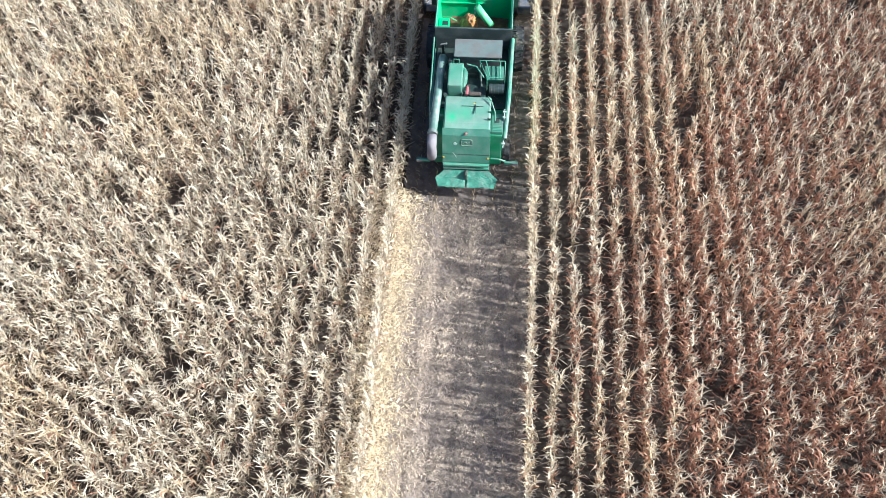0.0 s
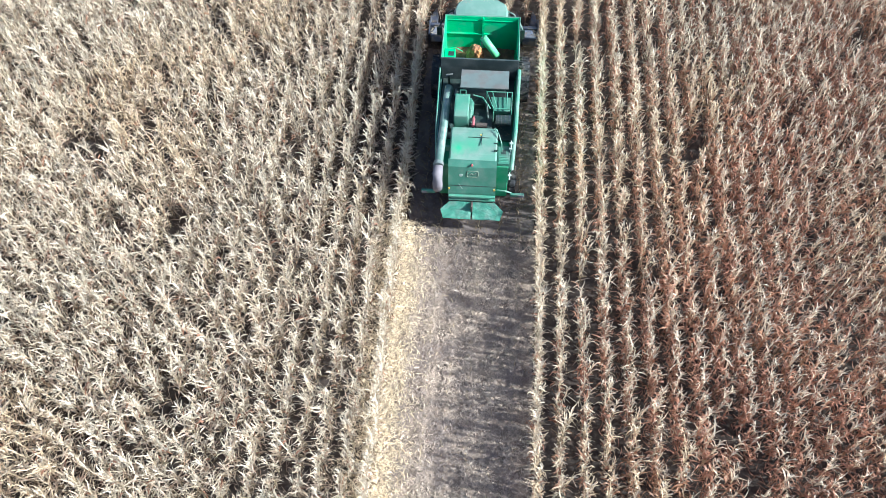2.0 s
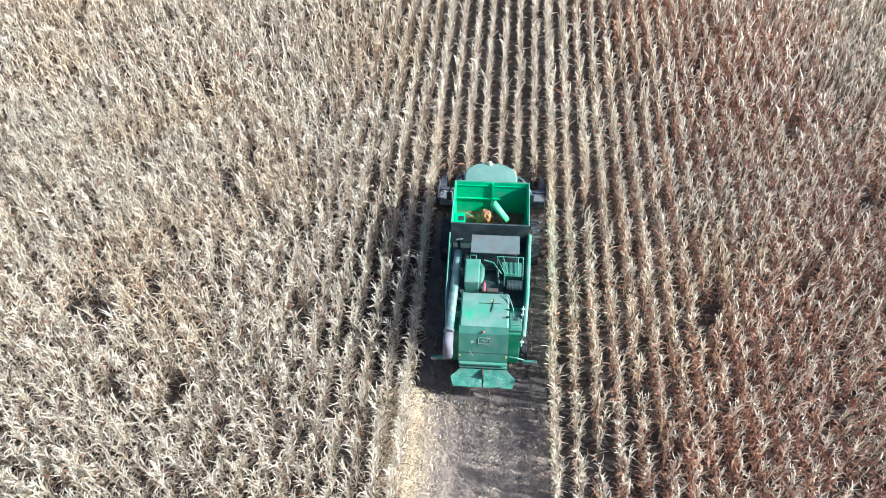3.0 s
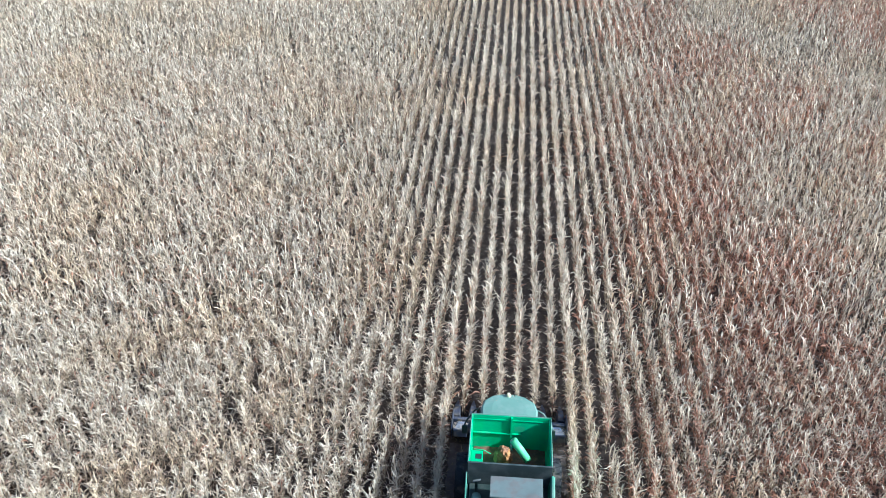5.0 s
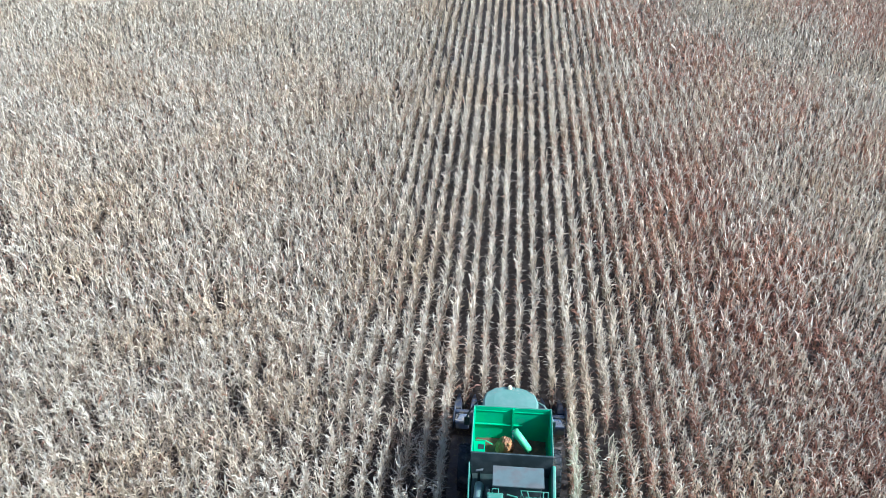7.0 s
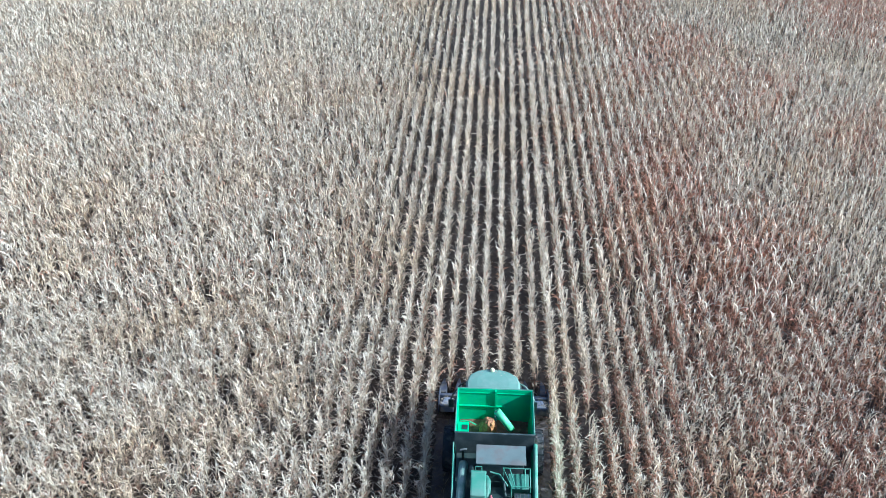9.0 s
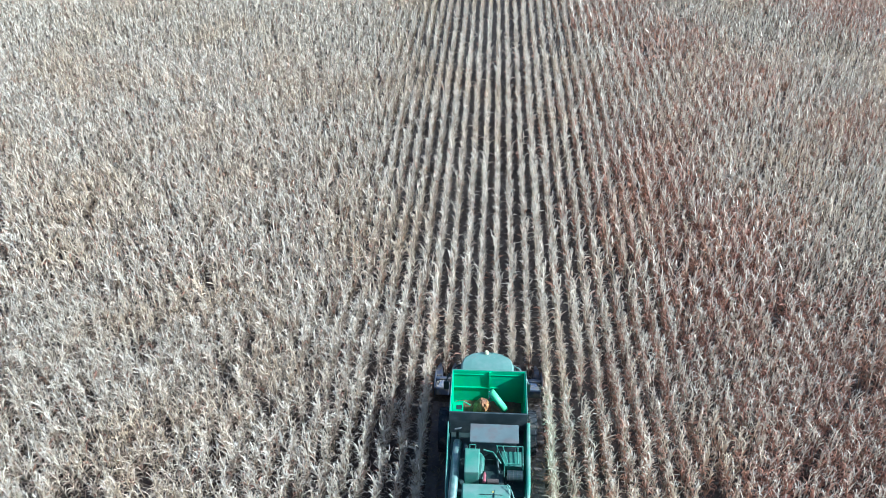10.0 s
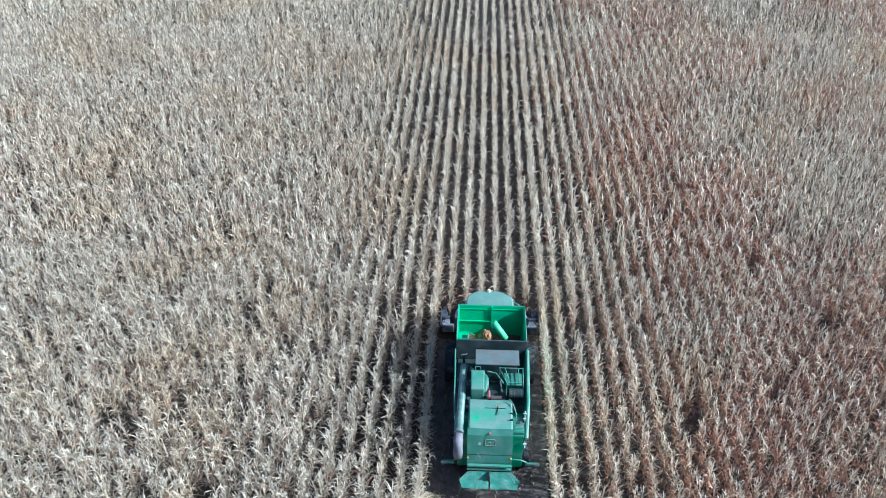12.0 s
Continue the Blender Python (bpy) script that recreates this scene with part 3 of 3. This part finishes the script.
def combine():
    c = tagged(new("combine_harvester"), "green combine harvester cutting dry maize, tank open", "combine harvester")
    # body and chassis
    body = bmesh.new()
    box(-1.28, 1.28, -4.2, -0.02, 0.95, 2.75, 0.04, body)
    box(-1.28, 1.28, -0.05, 2.9, 0.95, 2.2, 0.04, body)
    box(-0.75, 0.75, -3.9, 3.4, 0.65, 1.0, 0.03, body)
    part("body", body, GREEN, c)
    part("engine_deck", box(-1.4, 1.4, -3.0, -0.02, 2.76, 2.84, 0.01), DARK, c, "dark engine deck")
    # side panels, leaning outwards towards the top
    for s, top in ((1, 3.40), (-1, 2.80)):
        panel = slab([(s * 1.36, -0.02, 2.3), (s * 1.52, -0.02, top), (s * 1.46, -2.9, top - 0.1), (s * 1.38, -4.2, 2.6), (s * 1.30, -4.2, 1.9), (s * 1.33, -0.02, 1.6)][::s], 0.06, 0.012)
        # the left panel's duller paint stands in for the auger's shadow on it
        part("side_panel", panel, GREEN if s > 0 else PANEL, c)
        part("panel_rail", tube([(s * 1.52, 0.0, 3.39), (s * 1.46, -2.9, 3.29), (s * 1.38, -4.2, 2.62)], 0.085 if s > 0 else 0.03, 10), DUSTY, c)
    # grain tank: walls with a hopper below
    z = 3.86
    part("tank_wall", loft([[(-1.47, y, h), (1.47, y, h), (1.47, y + 0.06, h), (-1.47, y + 0.06, h)] for y, h in ((2.12, 2.2), (2.36, z))]), TANKIN, c)
    part("tank_wall", box(-1.47, -1.41, 0.05, 2.36, 2.2, z, 0.012), TANKIN, c)
    part("tank_wall", box(1.41, 1.47, 0.05, 2.36, 2.2, z, 0.012), TANKIN, c)
    part("rear_flap", box(-1.48, 1.48, -0.02, 0.05, 3.3, 3.92, 0.012), SLATE, c, "dark grey rear tank flap")
    part("tank_rear_wall", box(-1.45, 1.45, -0.015, 0.04, 2.3, 3.3, 0.01), SLATE, c)
    lip = tube([(-1.47, 0.06, z), (-1.47, 2.4, z), (1.47, 2.4, z), (1.47, 0.06, z)], 0.03, 8)
    part("tank_rim", lip, DUSTY, c, "worn light green tank rim")
    hop = bmesh.new()
    slab([(-1.41, 2.36, 2.36), (-0.7, 1.5, 2.22), (0.7, 1.5, 2.22), (1.41, 2.36, 2.36)], 0.02, 0, hop)
    slab([(1.41, 2.36, 2.36), (0.7, 1.5, 2.22), (0.7, 0.8, 2.22), (1.41, 0.05, 2.36)], 0.02, 0, hop)
    slab([(-1.41, 0.05, 2.36), (-0.7, 0.8, 2.22), (-0.7, 1.5, 2.22), (-1.41, 2.36, 2.36)], 0.02, 0, hop)
    slab([(1.41, 0.05, 2.36), (0.7, 0.8, 2.22), (-0.7, 0.8, 2.22), (-1.41, 0.05, 2.36)], 0.02, 0, hop)
    part("hopper", hop, TANKIN, c)
    part("wall_rib", box(-1.41, 1.41, 2.31, 2.36, 3.66, 3.71, 0.012), TANKIN, c)
    part("wall_ledge", box(-1.41, 0.4, 2.18, 2.36, 3.06, 3.12, 0.015), TANKIN, c)
    part("wall_post", loft([[(0.0, y - 0.08, h), (0.07, y - 0.08, h), (0.07, y, h), (0.0, y, h)] for y, h in ((2.2, 2.7), (2.36, 3.84))]), TANKIN, c)
    part("tank_rod", tube([(-1.3, 0.98, 3.52), (-0.95, 0.95, 3.52), (-0.7, 0.9, 3.4)], 0.02, 8), TANKIN, c)
    side_box = part("corner_box", box(-1.40, -0.98, 0.10, 0.95, 2.3, 3.50, 0.02), TANKIN, c)
    part("opening", box(-1.24, -1.02, 0.55, 0.78, 3.495, 3.51, 0.004), DARK, side_box, "dark opening")
    # heap of grain
    bm = bmesh.new()
    n = 44
    g = [[None] * n for _ in range(n)]
    for j in range(n):
        for i in range(n):
            x, y = -1.35 + 2.7 * i / (n - 1), 0.1 + 2.2 * j / (n - 1)
            h = 2.42 + 0.3 * math.exp(-((x + 0.22) ** 2 + (y - 1.0) ** 2) / 0.5) - 0.05 * (abs(x) / 1.4) ** 2 + 0.05 * noise.noise((x * 4, y * 4, 0)) + 0.025 * noise.noise((x * 11, y * 11, 3))
            g[j][i] = bm.verts.new((x, y, h))
    for j in range(n - 1):
        for i in range(n - 1):
            bm.faces.new((g[j][i], g[j][i + 1], g[j + 1][i + 1], g[j + 1][i]))
    part("grain_surface", bm, BROWNGRAIN, c, "brown maize grain in the tank", smooth=True)
    bm = bmesh.new()
    bmesh.ops.create_icosphere(bm, subdivisions=5, radius=1.0)
    for v in bm.verts:
        k = 1 + 0.16 * noise.noise(v.co * 2.2) + 0.12 * noise.noise(v.co * 5) + 0.06 * noise.noise(v.co * 11)
        v.co = Vector((-0.24 + 0.33 * v.co.x * k, 1.36 + 0.32 * v.co.y * k, 2.62 + 0.66 * v.co.z * k))
    part("grain_mound", bm, GRAIN, c, "orange maize grain under spout", smooth=True)
    part("fill_auger", tube([(0.66, 0.84, 3.26), (0.38, 0.96, 3.62), (0.08, 1.08, 4.0)], 0.14, 24), SPOUT, c, "bright green filling auger tube", smooth=True)
    part("auger_bearing", tube([(0.05, 1.0, 3.55), (0.02, 0.95, 3.85), (0.02, 1.1, 3.99)], 0.035, 8), DUSTY, c)
    # cab: roof shell, glass and posts
    def outline(s, z, dy=0.0):
        pts = [(-1.08, 2.5), (-1.10, 3.0), (-1.0, 3.42), (-0.72, 3.68), (-0.35, 3.80), (0.15, 3.80), (0.52, 3.68), (0.84, 3.42), (0.95, 3.0), (0.93, 2.5)]
        return [(-0.07 + (x + 0.07) * s * 1.06, 3.1 + (y - 3.1) * s + dy, z) for x, y in pts]
    roof = loft([outline(0.97, 3.42), outline(1.0, 3.46), outline(1.0, 3.56), outline(0.93, 3.64), outline(0.6, 3.67)])
    cab_roof = part("cab_roof", roof, ROOF, c, "faded pale green cab roof")
    part("roof_seam", box(0.09, 0.13, 3.45, 3.79, 3.60, 3.655, 0.01), DARK, cab_roof)
    part("beacon", tube([(-0.11, 3.66, 3.64), (-0.11, 3.66, 3.72), (-0.11, 3.66, 3.79)], 0.08, 14, radii=[0.085, 0.085, 0.05]), AMBER, cab_roof, "pale yellow beacon lamp")
    part("cab", loft([outline(0.86, 1.75), outline(0.9, 2.4), outline(0.92, 3.42)]), GLASS, c, "dark tinted cab glass")
    for x, y in ((-0.98, 2.55), (0.84, 2.55), (-0.7, 3.62), (0.55, 3.62)):
        part("cab_post", tube([(x, y, 1.8), (x, y, 3.45)], 0.04, 8), GREEN, c)
    for s, x in ((-1, -1.12), (1, 0.98)):
        arm = part("mirror_arm", tube([(x - s * 0.1, 3.2, 3.5), (x + s * 0.25, 3.05, 3.42), (x + s * 0.55, 2.75, 3.15), (x + s * 0.66, 2.6, 2.95)], 0.035, 8), TUBE if s > 0 else DARK, c)
        part("mirror", box(x + s * 0.62 - 0.11, x + s * 0.62 + 0.11, 2.54, 2.60, 2.62, 3.05, 0.02), DARK, arm)
        part("bracket", box(x - 0.1, x + 0.1, 2.75, 3.0, 3.36, 3.5, 0.02), DARK, c)
    part("work_lamp", tube([(-1.12, 2.66, 3.5), (-1.12, 2.56, 3.5)], 0.06, 12), RED, c, "small red lamp")
    # behind the tank: cover plate, rail, radiator box, engine intake
    part("cover_plate", slab([(-0.66, -1.36, 3.82), (1.14, -1.36, 3.82), (1.14, -0.44, 3.80), (-0.66, -0.44, 3.80)], 0.05, 0.01), GREY, c, "dusty grey sheet metal cover")
    part("cover_stand", box(-0.6, 1.05, -1.3, -0.5, 2.84, 3.76, 0.02), SLATE, c)
    guard = part("guard_rail", tube([(0.62, -2.12, 3.56), (0.32, -1.42, 3.70), (1.28, -1.42, 3.70), (1.28, -2.12, 3.56), (0.66, -2.12, 3.56)], 0.024, 8), DUSTY, c, "light green tubular guard rail")
    for x in (0.55, 1.10):
        part("rail_bar", tube([(x, -1.42, 3.70), (x + (0.19 if x < 1 else 0), -2.12, 3.56)], 0.02, 8), DUSTY, guard)
    for x, y, zz in ((0.62, -2.12, 3.56), (1.28, -2.12, 3.56), (0.34, -1.43, 3.70), (1.28, -1.43, 3.70)):
        part("rail_post", tube([(x, y, 2.84), (x, y, zz)], 0.022, 8), DUSTY, c)
    part("radiator_screen", slab([(0.62, -2.05, 3.36), (1.24, -2.05, 3.36), (1.24, -1.45, 3.46), (0.5, -1.45, 3.46)], 0.5, 0.01), PANEL, c, "dusty radiator screen box")
    drum = part("air_filter", tube([(0.72, -2.42, 3.28), (1.28, -2.42, 3.28)], 0.19, 18), DARK, c, "dark air filter drum")
    for x in (0.80, 0.92, 1.06, 1.20):
        part("filter_band", tube([(x, -2.42, 3.28), (x + 0.02, -2.42, 3.28)], 0.2, 18), HEADBLUE, drum)
    intake = part("engine_box", box(-0.82, -0.28, -2.72, -1.66, 2.9, 3.74, 0.05), DUSTY, c, "dusty green engine cover box")
    part("box_lip", box(-0.83, -0.27, -1.68, -1.50, 3.3, 3.62, 0.03), DUSTY, intake)
    part("box_handle", tube([(-0.66, -1.52, 3.6), (-0.66, -1.42, 3.72), (-0.44, -1.42, 3.72), (-0.44, -1.52, 3.6)], 0.02, 8), DUSTY, intake)
    part("intake_pipe", tube([(-0.75, -1.1, 3.2), (-0.8, -1.25, 3.5), (-0.8, -1.55, 3.5)], 0.08, 12), DARK, intake)
    part("handle_plate", slab([(-1.28, -0.42, 3.38), (-1.02, -0.36, 3.40), (-1.00, -0.26, 3.40), (-1.26, -0.32, 3.38)], 0.03, 0.006), GREY, c, "small pale handle plate")
    part("handle_stand", box(-1.2, -1.1, -0.38, -0.3, 2.84, 3.36, 0.01), DARK, c)
    part("air_duct", tube([(-0.26, -2.55, 3.2), (-0.22, -2.2, 3.5), (-0.22, -1.9, 3.52), (-0.3, -1.72, 3.5)], 0.12, 14), PANEL, c, "rounded green air duct")
    part("engine_block", box(-0.1, 0.6, -2.75, -1.75, 2.84, 3.08, 0.05), DARK, c, "dark engine block")
    part("muffler", tube([(0.0, -2.6, 3.16), (0.42, -2.6, 3.16)], 0.09, 14), RUSTY, c, "rusty muffler")
    part("exhaust_elbow", tube([(-0.9, -2.78, 3.0), (-0.92, -2.78, 3.3), (-0.88, -2.88, 3.36)], 0.075, 12), DARK, c)
    hose = [(-0.2, -1.6, 3.3), (0.1, -1.55, 3.5), (0.35, -1.75, 3.4), (0.42, -2.2, 3.1), (0.4, -2.6, 2.9)]
    part("hose", tube(hose, 0.05, 10), DARK, c, "black rubber hose")
    part("pipe", tube([(-0.15, -1.52, 3.58), (0.2, -1.6, 3.56), (0.5, -1.9, 3.3)], 0.03, 10), DUSTY, c)
    ext = part("fire_extinguisher", tube([(-0.1, -2.86, 3.40), (-0.09, -2.52, 3.42), (-0.09, -2.46, 3.42), (-0.09, -2.42, 3.42)], 0.06, 14, radii=[0.06, 0.06, 0.03, 0.03]), RED, c, "red fire extinguisher")
    part("bracket", box(-0.13, -0.05, -2.74, -2.62, 2.84, 3.37, 0.008), DARK, ext)
    part("nozzle", box(-0.13, -0.05, -2.43, -2.38, 3.38, 3.46, 0.01), DARK, ext)
    # rear hood
    hood = loft([[(x, y, zz) for x, zz in ((-0.88, 2.3), (-0.88, h - 0.05), (-0.83, h), (0.78, h), (0.83, h - 0.05), (0.83, 2.3))] for y, h in ((-2.95, 3.40), (-3.2, 3.44), (-4.1, 3.30), (-4.3, 3.22))], bevel=0.0)
    hood_ob = part("hood", hood, HOODTOP, c, "dusty faded green rear hood")
    rear = loft([[(-0.90, y, zz), (0.85, y, zz), (0.85, y + 0.5, zz - 0.02), (-0.90, y + 0.5, zz - 0.02)] for y, zz in ((-4.30, 3.20), (-4.46, 3.0), (-4.68, 2.2), (-4.78, 1.85), (-4.78, 1.6))])
    back = part("rear_hood_panel", rear, PANEL, c, "faded green rear hood panel")
    part("panel_seam", box(-0.9, 0.85, -4.70, -4.66, 2.17, 2.19, 0.004), DARK, back)
    part("bumper_ledge", box(-0.88, 0.84, -4.88, -4.7, 1.66, 1.76, 0.02), DUSTY, c)
    part("bumper_ledge", box(-0.88, 0.84, -4.86, -4.7, 1.46, 1.54, 0.02), DUSTY, c)
    yy = lambda h: -4.46 - (3.0 - h) * 0.275 - 0.008
    ring = [(-0.01 + 0.2 * max(-1, min(1, 1.35 * math.cos(k * math.pi / 10))), 2.71 + 0.13 * max(-1, min(1, 1.3 * math.sin(k * math.pi / 10)))) for k in range(21)]
    emblem = part("emblem", tube([(x, yy(h), h) for x, h in ring], 0.014, 6), BADGE, back, "pale rounded emblem frame")
    part("emblem_mark", tube([(-0.14, yy(2.66), 2.66), (-0.04, yy(2.74), 2.74), (0.02, yy(2.68), 2.68), (0.11, yy(2.75), 2.75)], 0.02, 6), BADGE, emblem)
    part("sticker", tube([(-0.43, yy(2.64) + 0.012, 2.64), (-0.43, yy(2.64) - 0.004, 2.642)], 0.065, 16), WHITE, back, "round white sticker")
    part("scratch", slab([(-0.52, -4.672, 2.26), (-0.50, -4.672, 2.26), (-0.36, -4.735, 2.04), (-0.38, -4.735, 2.04)], 0.006, 0), WHITE, back, "pale scratch in the paint")
    part("hood_lamp", tube([(-0.04, -4.40, 3.08), (-0.04, -4.48, 3.1)], 0.04, 12), LENS, back, "small red lamp")
    for x in (-0.86, 0.8):
        part("reflector", box(x - 0.03, x + 0.03, -4.75, -4.72, 2.0, 2.08, 0.005), RIM, back)
    # details on the hood top
    part("hood_line", box(-0.25, 0.55, -3.42, -3.40, 3.415, 3.432, 0.004), DARK, hood_ob)
    part("hood_line", box(0.25, 0.27, -3.75, -3.2, 3.40, 3.437, 0.004), DARK, hood_ob)
    part("hood_tag", box(0.18, 0.25, -3.32, -3.28, 3.428, 3.44, 0.003), RIM, hood_ob, "small yellow sticker")
    grab = tube([(0.7, -3.05, 3.42), (0.72, -3.05, 3.56), (0.86, -3.3, 3.52), (0.98, -3.55, 3.3), (1.0, -3.7, 3.0)], 0.022, 8)
    part("grab_rail", grab, DUSTY, c, "bent grab rail")
    sbox = part("service_box", box(0.86, 1.3, -4.15, -3.30, 2.4, 2.90, 0.03), PANEL, c)
    part("box_window", box(0.98, 1.16, -3.72, -3.5, 2.898, 2.91, 0.004), DARK, sbox, "dark opening")
    for k in range(4):
        part("louvre", box(0.92, 1.26, -4.08 + 0.07 * k, -4.04 + 0.07 * k, 2.898, 2.92, 0.004), DUSTY, sbox)
    for y in (-3.62, -3.95):
        part("hinge", box(0.72, 0.84, y - 0.02, y + 0.02, 3.33, 3.41, 0.006), DARK, hood_ob)
    lad = part("ladder", tube([(1.33, -3.3, 3.2), (1.33, -4.4, 2.3)], 0.02, 8), WHITE, c, "white painted ladder")
    for k in range(7):
        part("rung", box(1.27, 1.40, -3.42 - 0.15 * k, -3.34 - 0.15 * k, 3.12 - 0.123 * k, 3.16 - 0.123 * k, 0.008), WHITE, lad)
    # tail: spreader plate
    for s in (-1, 1):
        bm = bmesh.new()
        n, grid = 14, []
        for j in range(n):
            v = j / (n - 1)
            edge = 0.86 + (1.18 - 0.86) * min(v / 0.45, 1) - 0.12 * max((v - 0.45) / 0.55, 0)
            line = []
            for i in range(n):
                x = 0.03 + (edge - 0.03) * i / (n - 1)
                dent = 0.035 * noise.noise((x * 4 * s, v * 3, s)) + 0.015 * noise.noise((x * 11, v * 9, 2 + s))
                line.append(bm.verts.new((s * x, -4.84 - 0.47 * v, 1.38 - 0.46 * v ** 0.8 + dent)))
            grid.append(line)
        for p, q in zip(grid, grid[1:]):
            for i in range(n - 1):
                bm.faces.new((p[i], p[i + 1], q[i + 1], q[i]))
        bmesh.ops.recalc_face_normals(bm, faces=bm.faces)
        bmesh.ops.solidify(bm, geom=bm.faces[:], thickness=0.025)
        part("spreader_plate", bm, TAIL, c, "battered pale green spreader plate")
    part("spreader_bar", box(-0.035, 0.035, -5.1, -4.84, 1.1, 1.42, 0.015), RUSTY, c, "rusty spreader bar")
    part("spreader_frame", box(-0.8, 0.8, -4.8, -4.1, 0.95, 1.45, 0.03), DARK, c)
    part("hitch", box(-0.08, 0.08, -5.05, -4.4, 0.7, 0.85, 0.02), DARK, c)
    for s in (-1, 1):
        arm = part("lamp_arm", tube([(s * 0.9, -4.5, 1.75), (s * 1.2, -4.55, 1.78), (s * 1.45, -4.5, 1.6)], 0.03, 8), DUSTY, c)
        bar = part("lamp_bar", box(min(s * 1.4, s * 1.92), max(s * 1.4, s * 1.92), -4.56, -4.46, 1.45, 1.58, 0.02), PANEL, arm)
        part("tail_lamp", box(min(s * 1.72, s * 1.9), max(s * 1.72, s * 1.9), -4.585, -4.56, 1.46, 1.57, 0.006), SPOUTRUB, arm)
    # unloading auger folded back along the left
    part("unloading_auger", tube([(-1.12, -0.9, 3.25), (-1.13, -1.1, 3.30), (-1.23, -4.66, 3.36)], 0.155, 28), TUBE, c, "long pale unloading auger tube", smooth=True)
    part("auger_collar", tube([(-1.23, -4.6, 3.36), (-1.235, -4.74, 3.36)], 0.185, 20), GREY, c)
    part("auger_spout", tube([(-1.235, -4.72, 3.34), (-1.24, -4.98, 3.2), (-1.24, -5.15, 2.85), (-1.24, -5.17, 2.6)], 0.17, 28, radii=[0.165, 0.185, 0.185, 0.175]), SPOUTRUB, c, "grey rubber auger spout", smooth=True)
    part("auger_elbow", tube([(-1.12, -0.75, 2.5), (-1.12, -0.75, 3.0), (-1.12, -1.0, 3.27)], 0.17, 18), DUSTY, c)
    part("auger_rest", box(-1.42, -0.9, -3.7, -3.6, 2.9, 3.16, 0.02), DUSTY, c)
    # wheels and axles
    part("front_axle", tube([(-1.5, 1.9, 0.92), (1.5, 1.9, 0.92)], 0.16, 14), DARK, c)
    part("rear_axle", tube([(-1.3, -3.1, 0.6), (1.3, -3.1, 0.6)], 0.1, 12), DARK, c)
    for s in (-1, 1):
        wheel("front_wheel", c, s * 1.40, s * 2.02, 1.9, 0.92, 0.44, 20, "large black lugged drive tyre")
        wheel("rear_wheel", c, s * 1.20, s * 1.62, -3.1, 0.6, 0.3, 18, "small black steering tyre")
    # feeder house towards the header
    part("feeder_house", loft([[(-0.7, 2.9, 0.9), (0.7, 2.9, 0.9), (0.7, 2.9, 1.7), (-0.7, 2.9, 1.7)], [(-0.7, 4.6, 0.45), (0.7, 4.6, 0.45), (0.7, 4.6, 1.15), (-0.7, 4.6, 1.15)]], bevel=0.03), GREEN, c)
    return c


combine()


def corn_header():
    h = tagged(new("maize_header"), "dark six-row maize header in front of harvester", "header")
    part("back_frame", box(-2.32, 2.32, 4.62, 4.78, 0.35, 1.25, 0.03), HEADBLUE, h)
    part("trough", loft([[(x, 4.78, 0.35), (x, 5.35, 0.3), (x, 5.35, 0.36), (x, 4.78, 0.42)] for x in (-2.3, 2.3)]), HEADBLUE, h)
    part("cross_auger", tube([(-2.25, 5.05, 0.66), (2.25, 5.05, 0.66)], 0.2, 16), STEEL, h)
    for s in (-1, 1):
        end = part("end_shield", slab([(s * 2.34, 4.2, 0.5), (s * 2.34, 5.9, 0.3), (s * 2.34, 5.5, 1.0), (s * 2.34, 4.7, 1.35), (s * 2.34, 4.2, 1.1)][::-s], 0.05, 0.012), HEADBLUE, h)
        part("end_cover", box(min(s * 1.72, s * 2.3), max(s * 1.72, s * 2.3), 4.15, 4.6, 0.7, 1.12, 0.04), HEADBLUE, h)
        part("gear_shield", slab([(s * 1.8, 4.2, 1.14), (s * 2.24, 4.2, 1.14), (s * 2.1, 4.56, 1.2), (s * 1.8, 4.56, 1.2)][::s], 0.02, 0.005), STEEL, end, "shiny bare metal shield")
    for k in range(7):
        x = FIRST + (k - 6.5) * ROW
        x = max(min(x, 2.25), -2.25)
        snout = loft([[(x - 0.2, 5.3, 0.35), (x + 0.2, 5.3, 0.35), (x + 0.14, 5.3, 0.8), (x - 0.14, 5.3, 0.8)],
                      [(x - 0.18, 6.1, 0.25), (x + 0.18, 6.1, 0.25), (x + 0.1, 6.1, 0.6), (x - 0.1, 6.1, 0.6)],
                      [(x - 0.03, 6.9, 0.08), (x + 0.03, 6.9, 0.08), (x + 0.02, 6.9, 0.14), (x - 0.02, 6.9, 0.14)]], bevel=0.01)
        part("snout", snout, HEADBLUE, h, "dark row divider snout")
    return h


corn_header()

# bits of leaf and chaff that have settled on the machine
litter("roof_chaff", "bits of dry leaf lying on the cab roof", -0.75, 0.6, 3.35, 3.66, 30, 0.09, CHAFF, rows=0, base=3.62)
litter("header_chaff", "dry leaf bits lying on the maize header", -2.28, -1.74, 4.2, 4.58, 60, 0.16, STRAW, rows=0, base=1.1)
litter("header_chaff", "dry leaf bits lying on the maize header", 1.74, 2.28, 4.2, 4.58, 60, 0.16, STRAW, rows=0, base=1.1)
litter("deck_chaff", "chaff settled on the engine deck", -0.2, 1.3, -2.95, -1.4, 120, 0.08, WITHERED, rows=0, base=2.82)
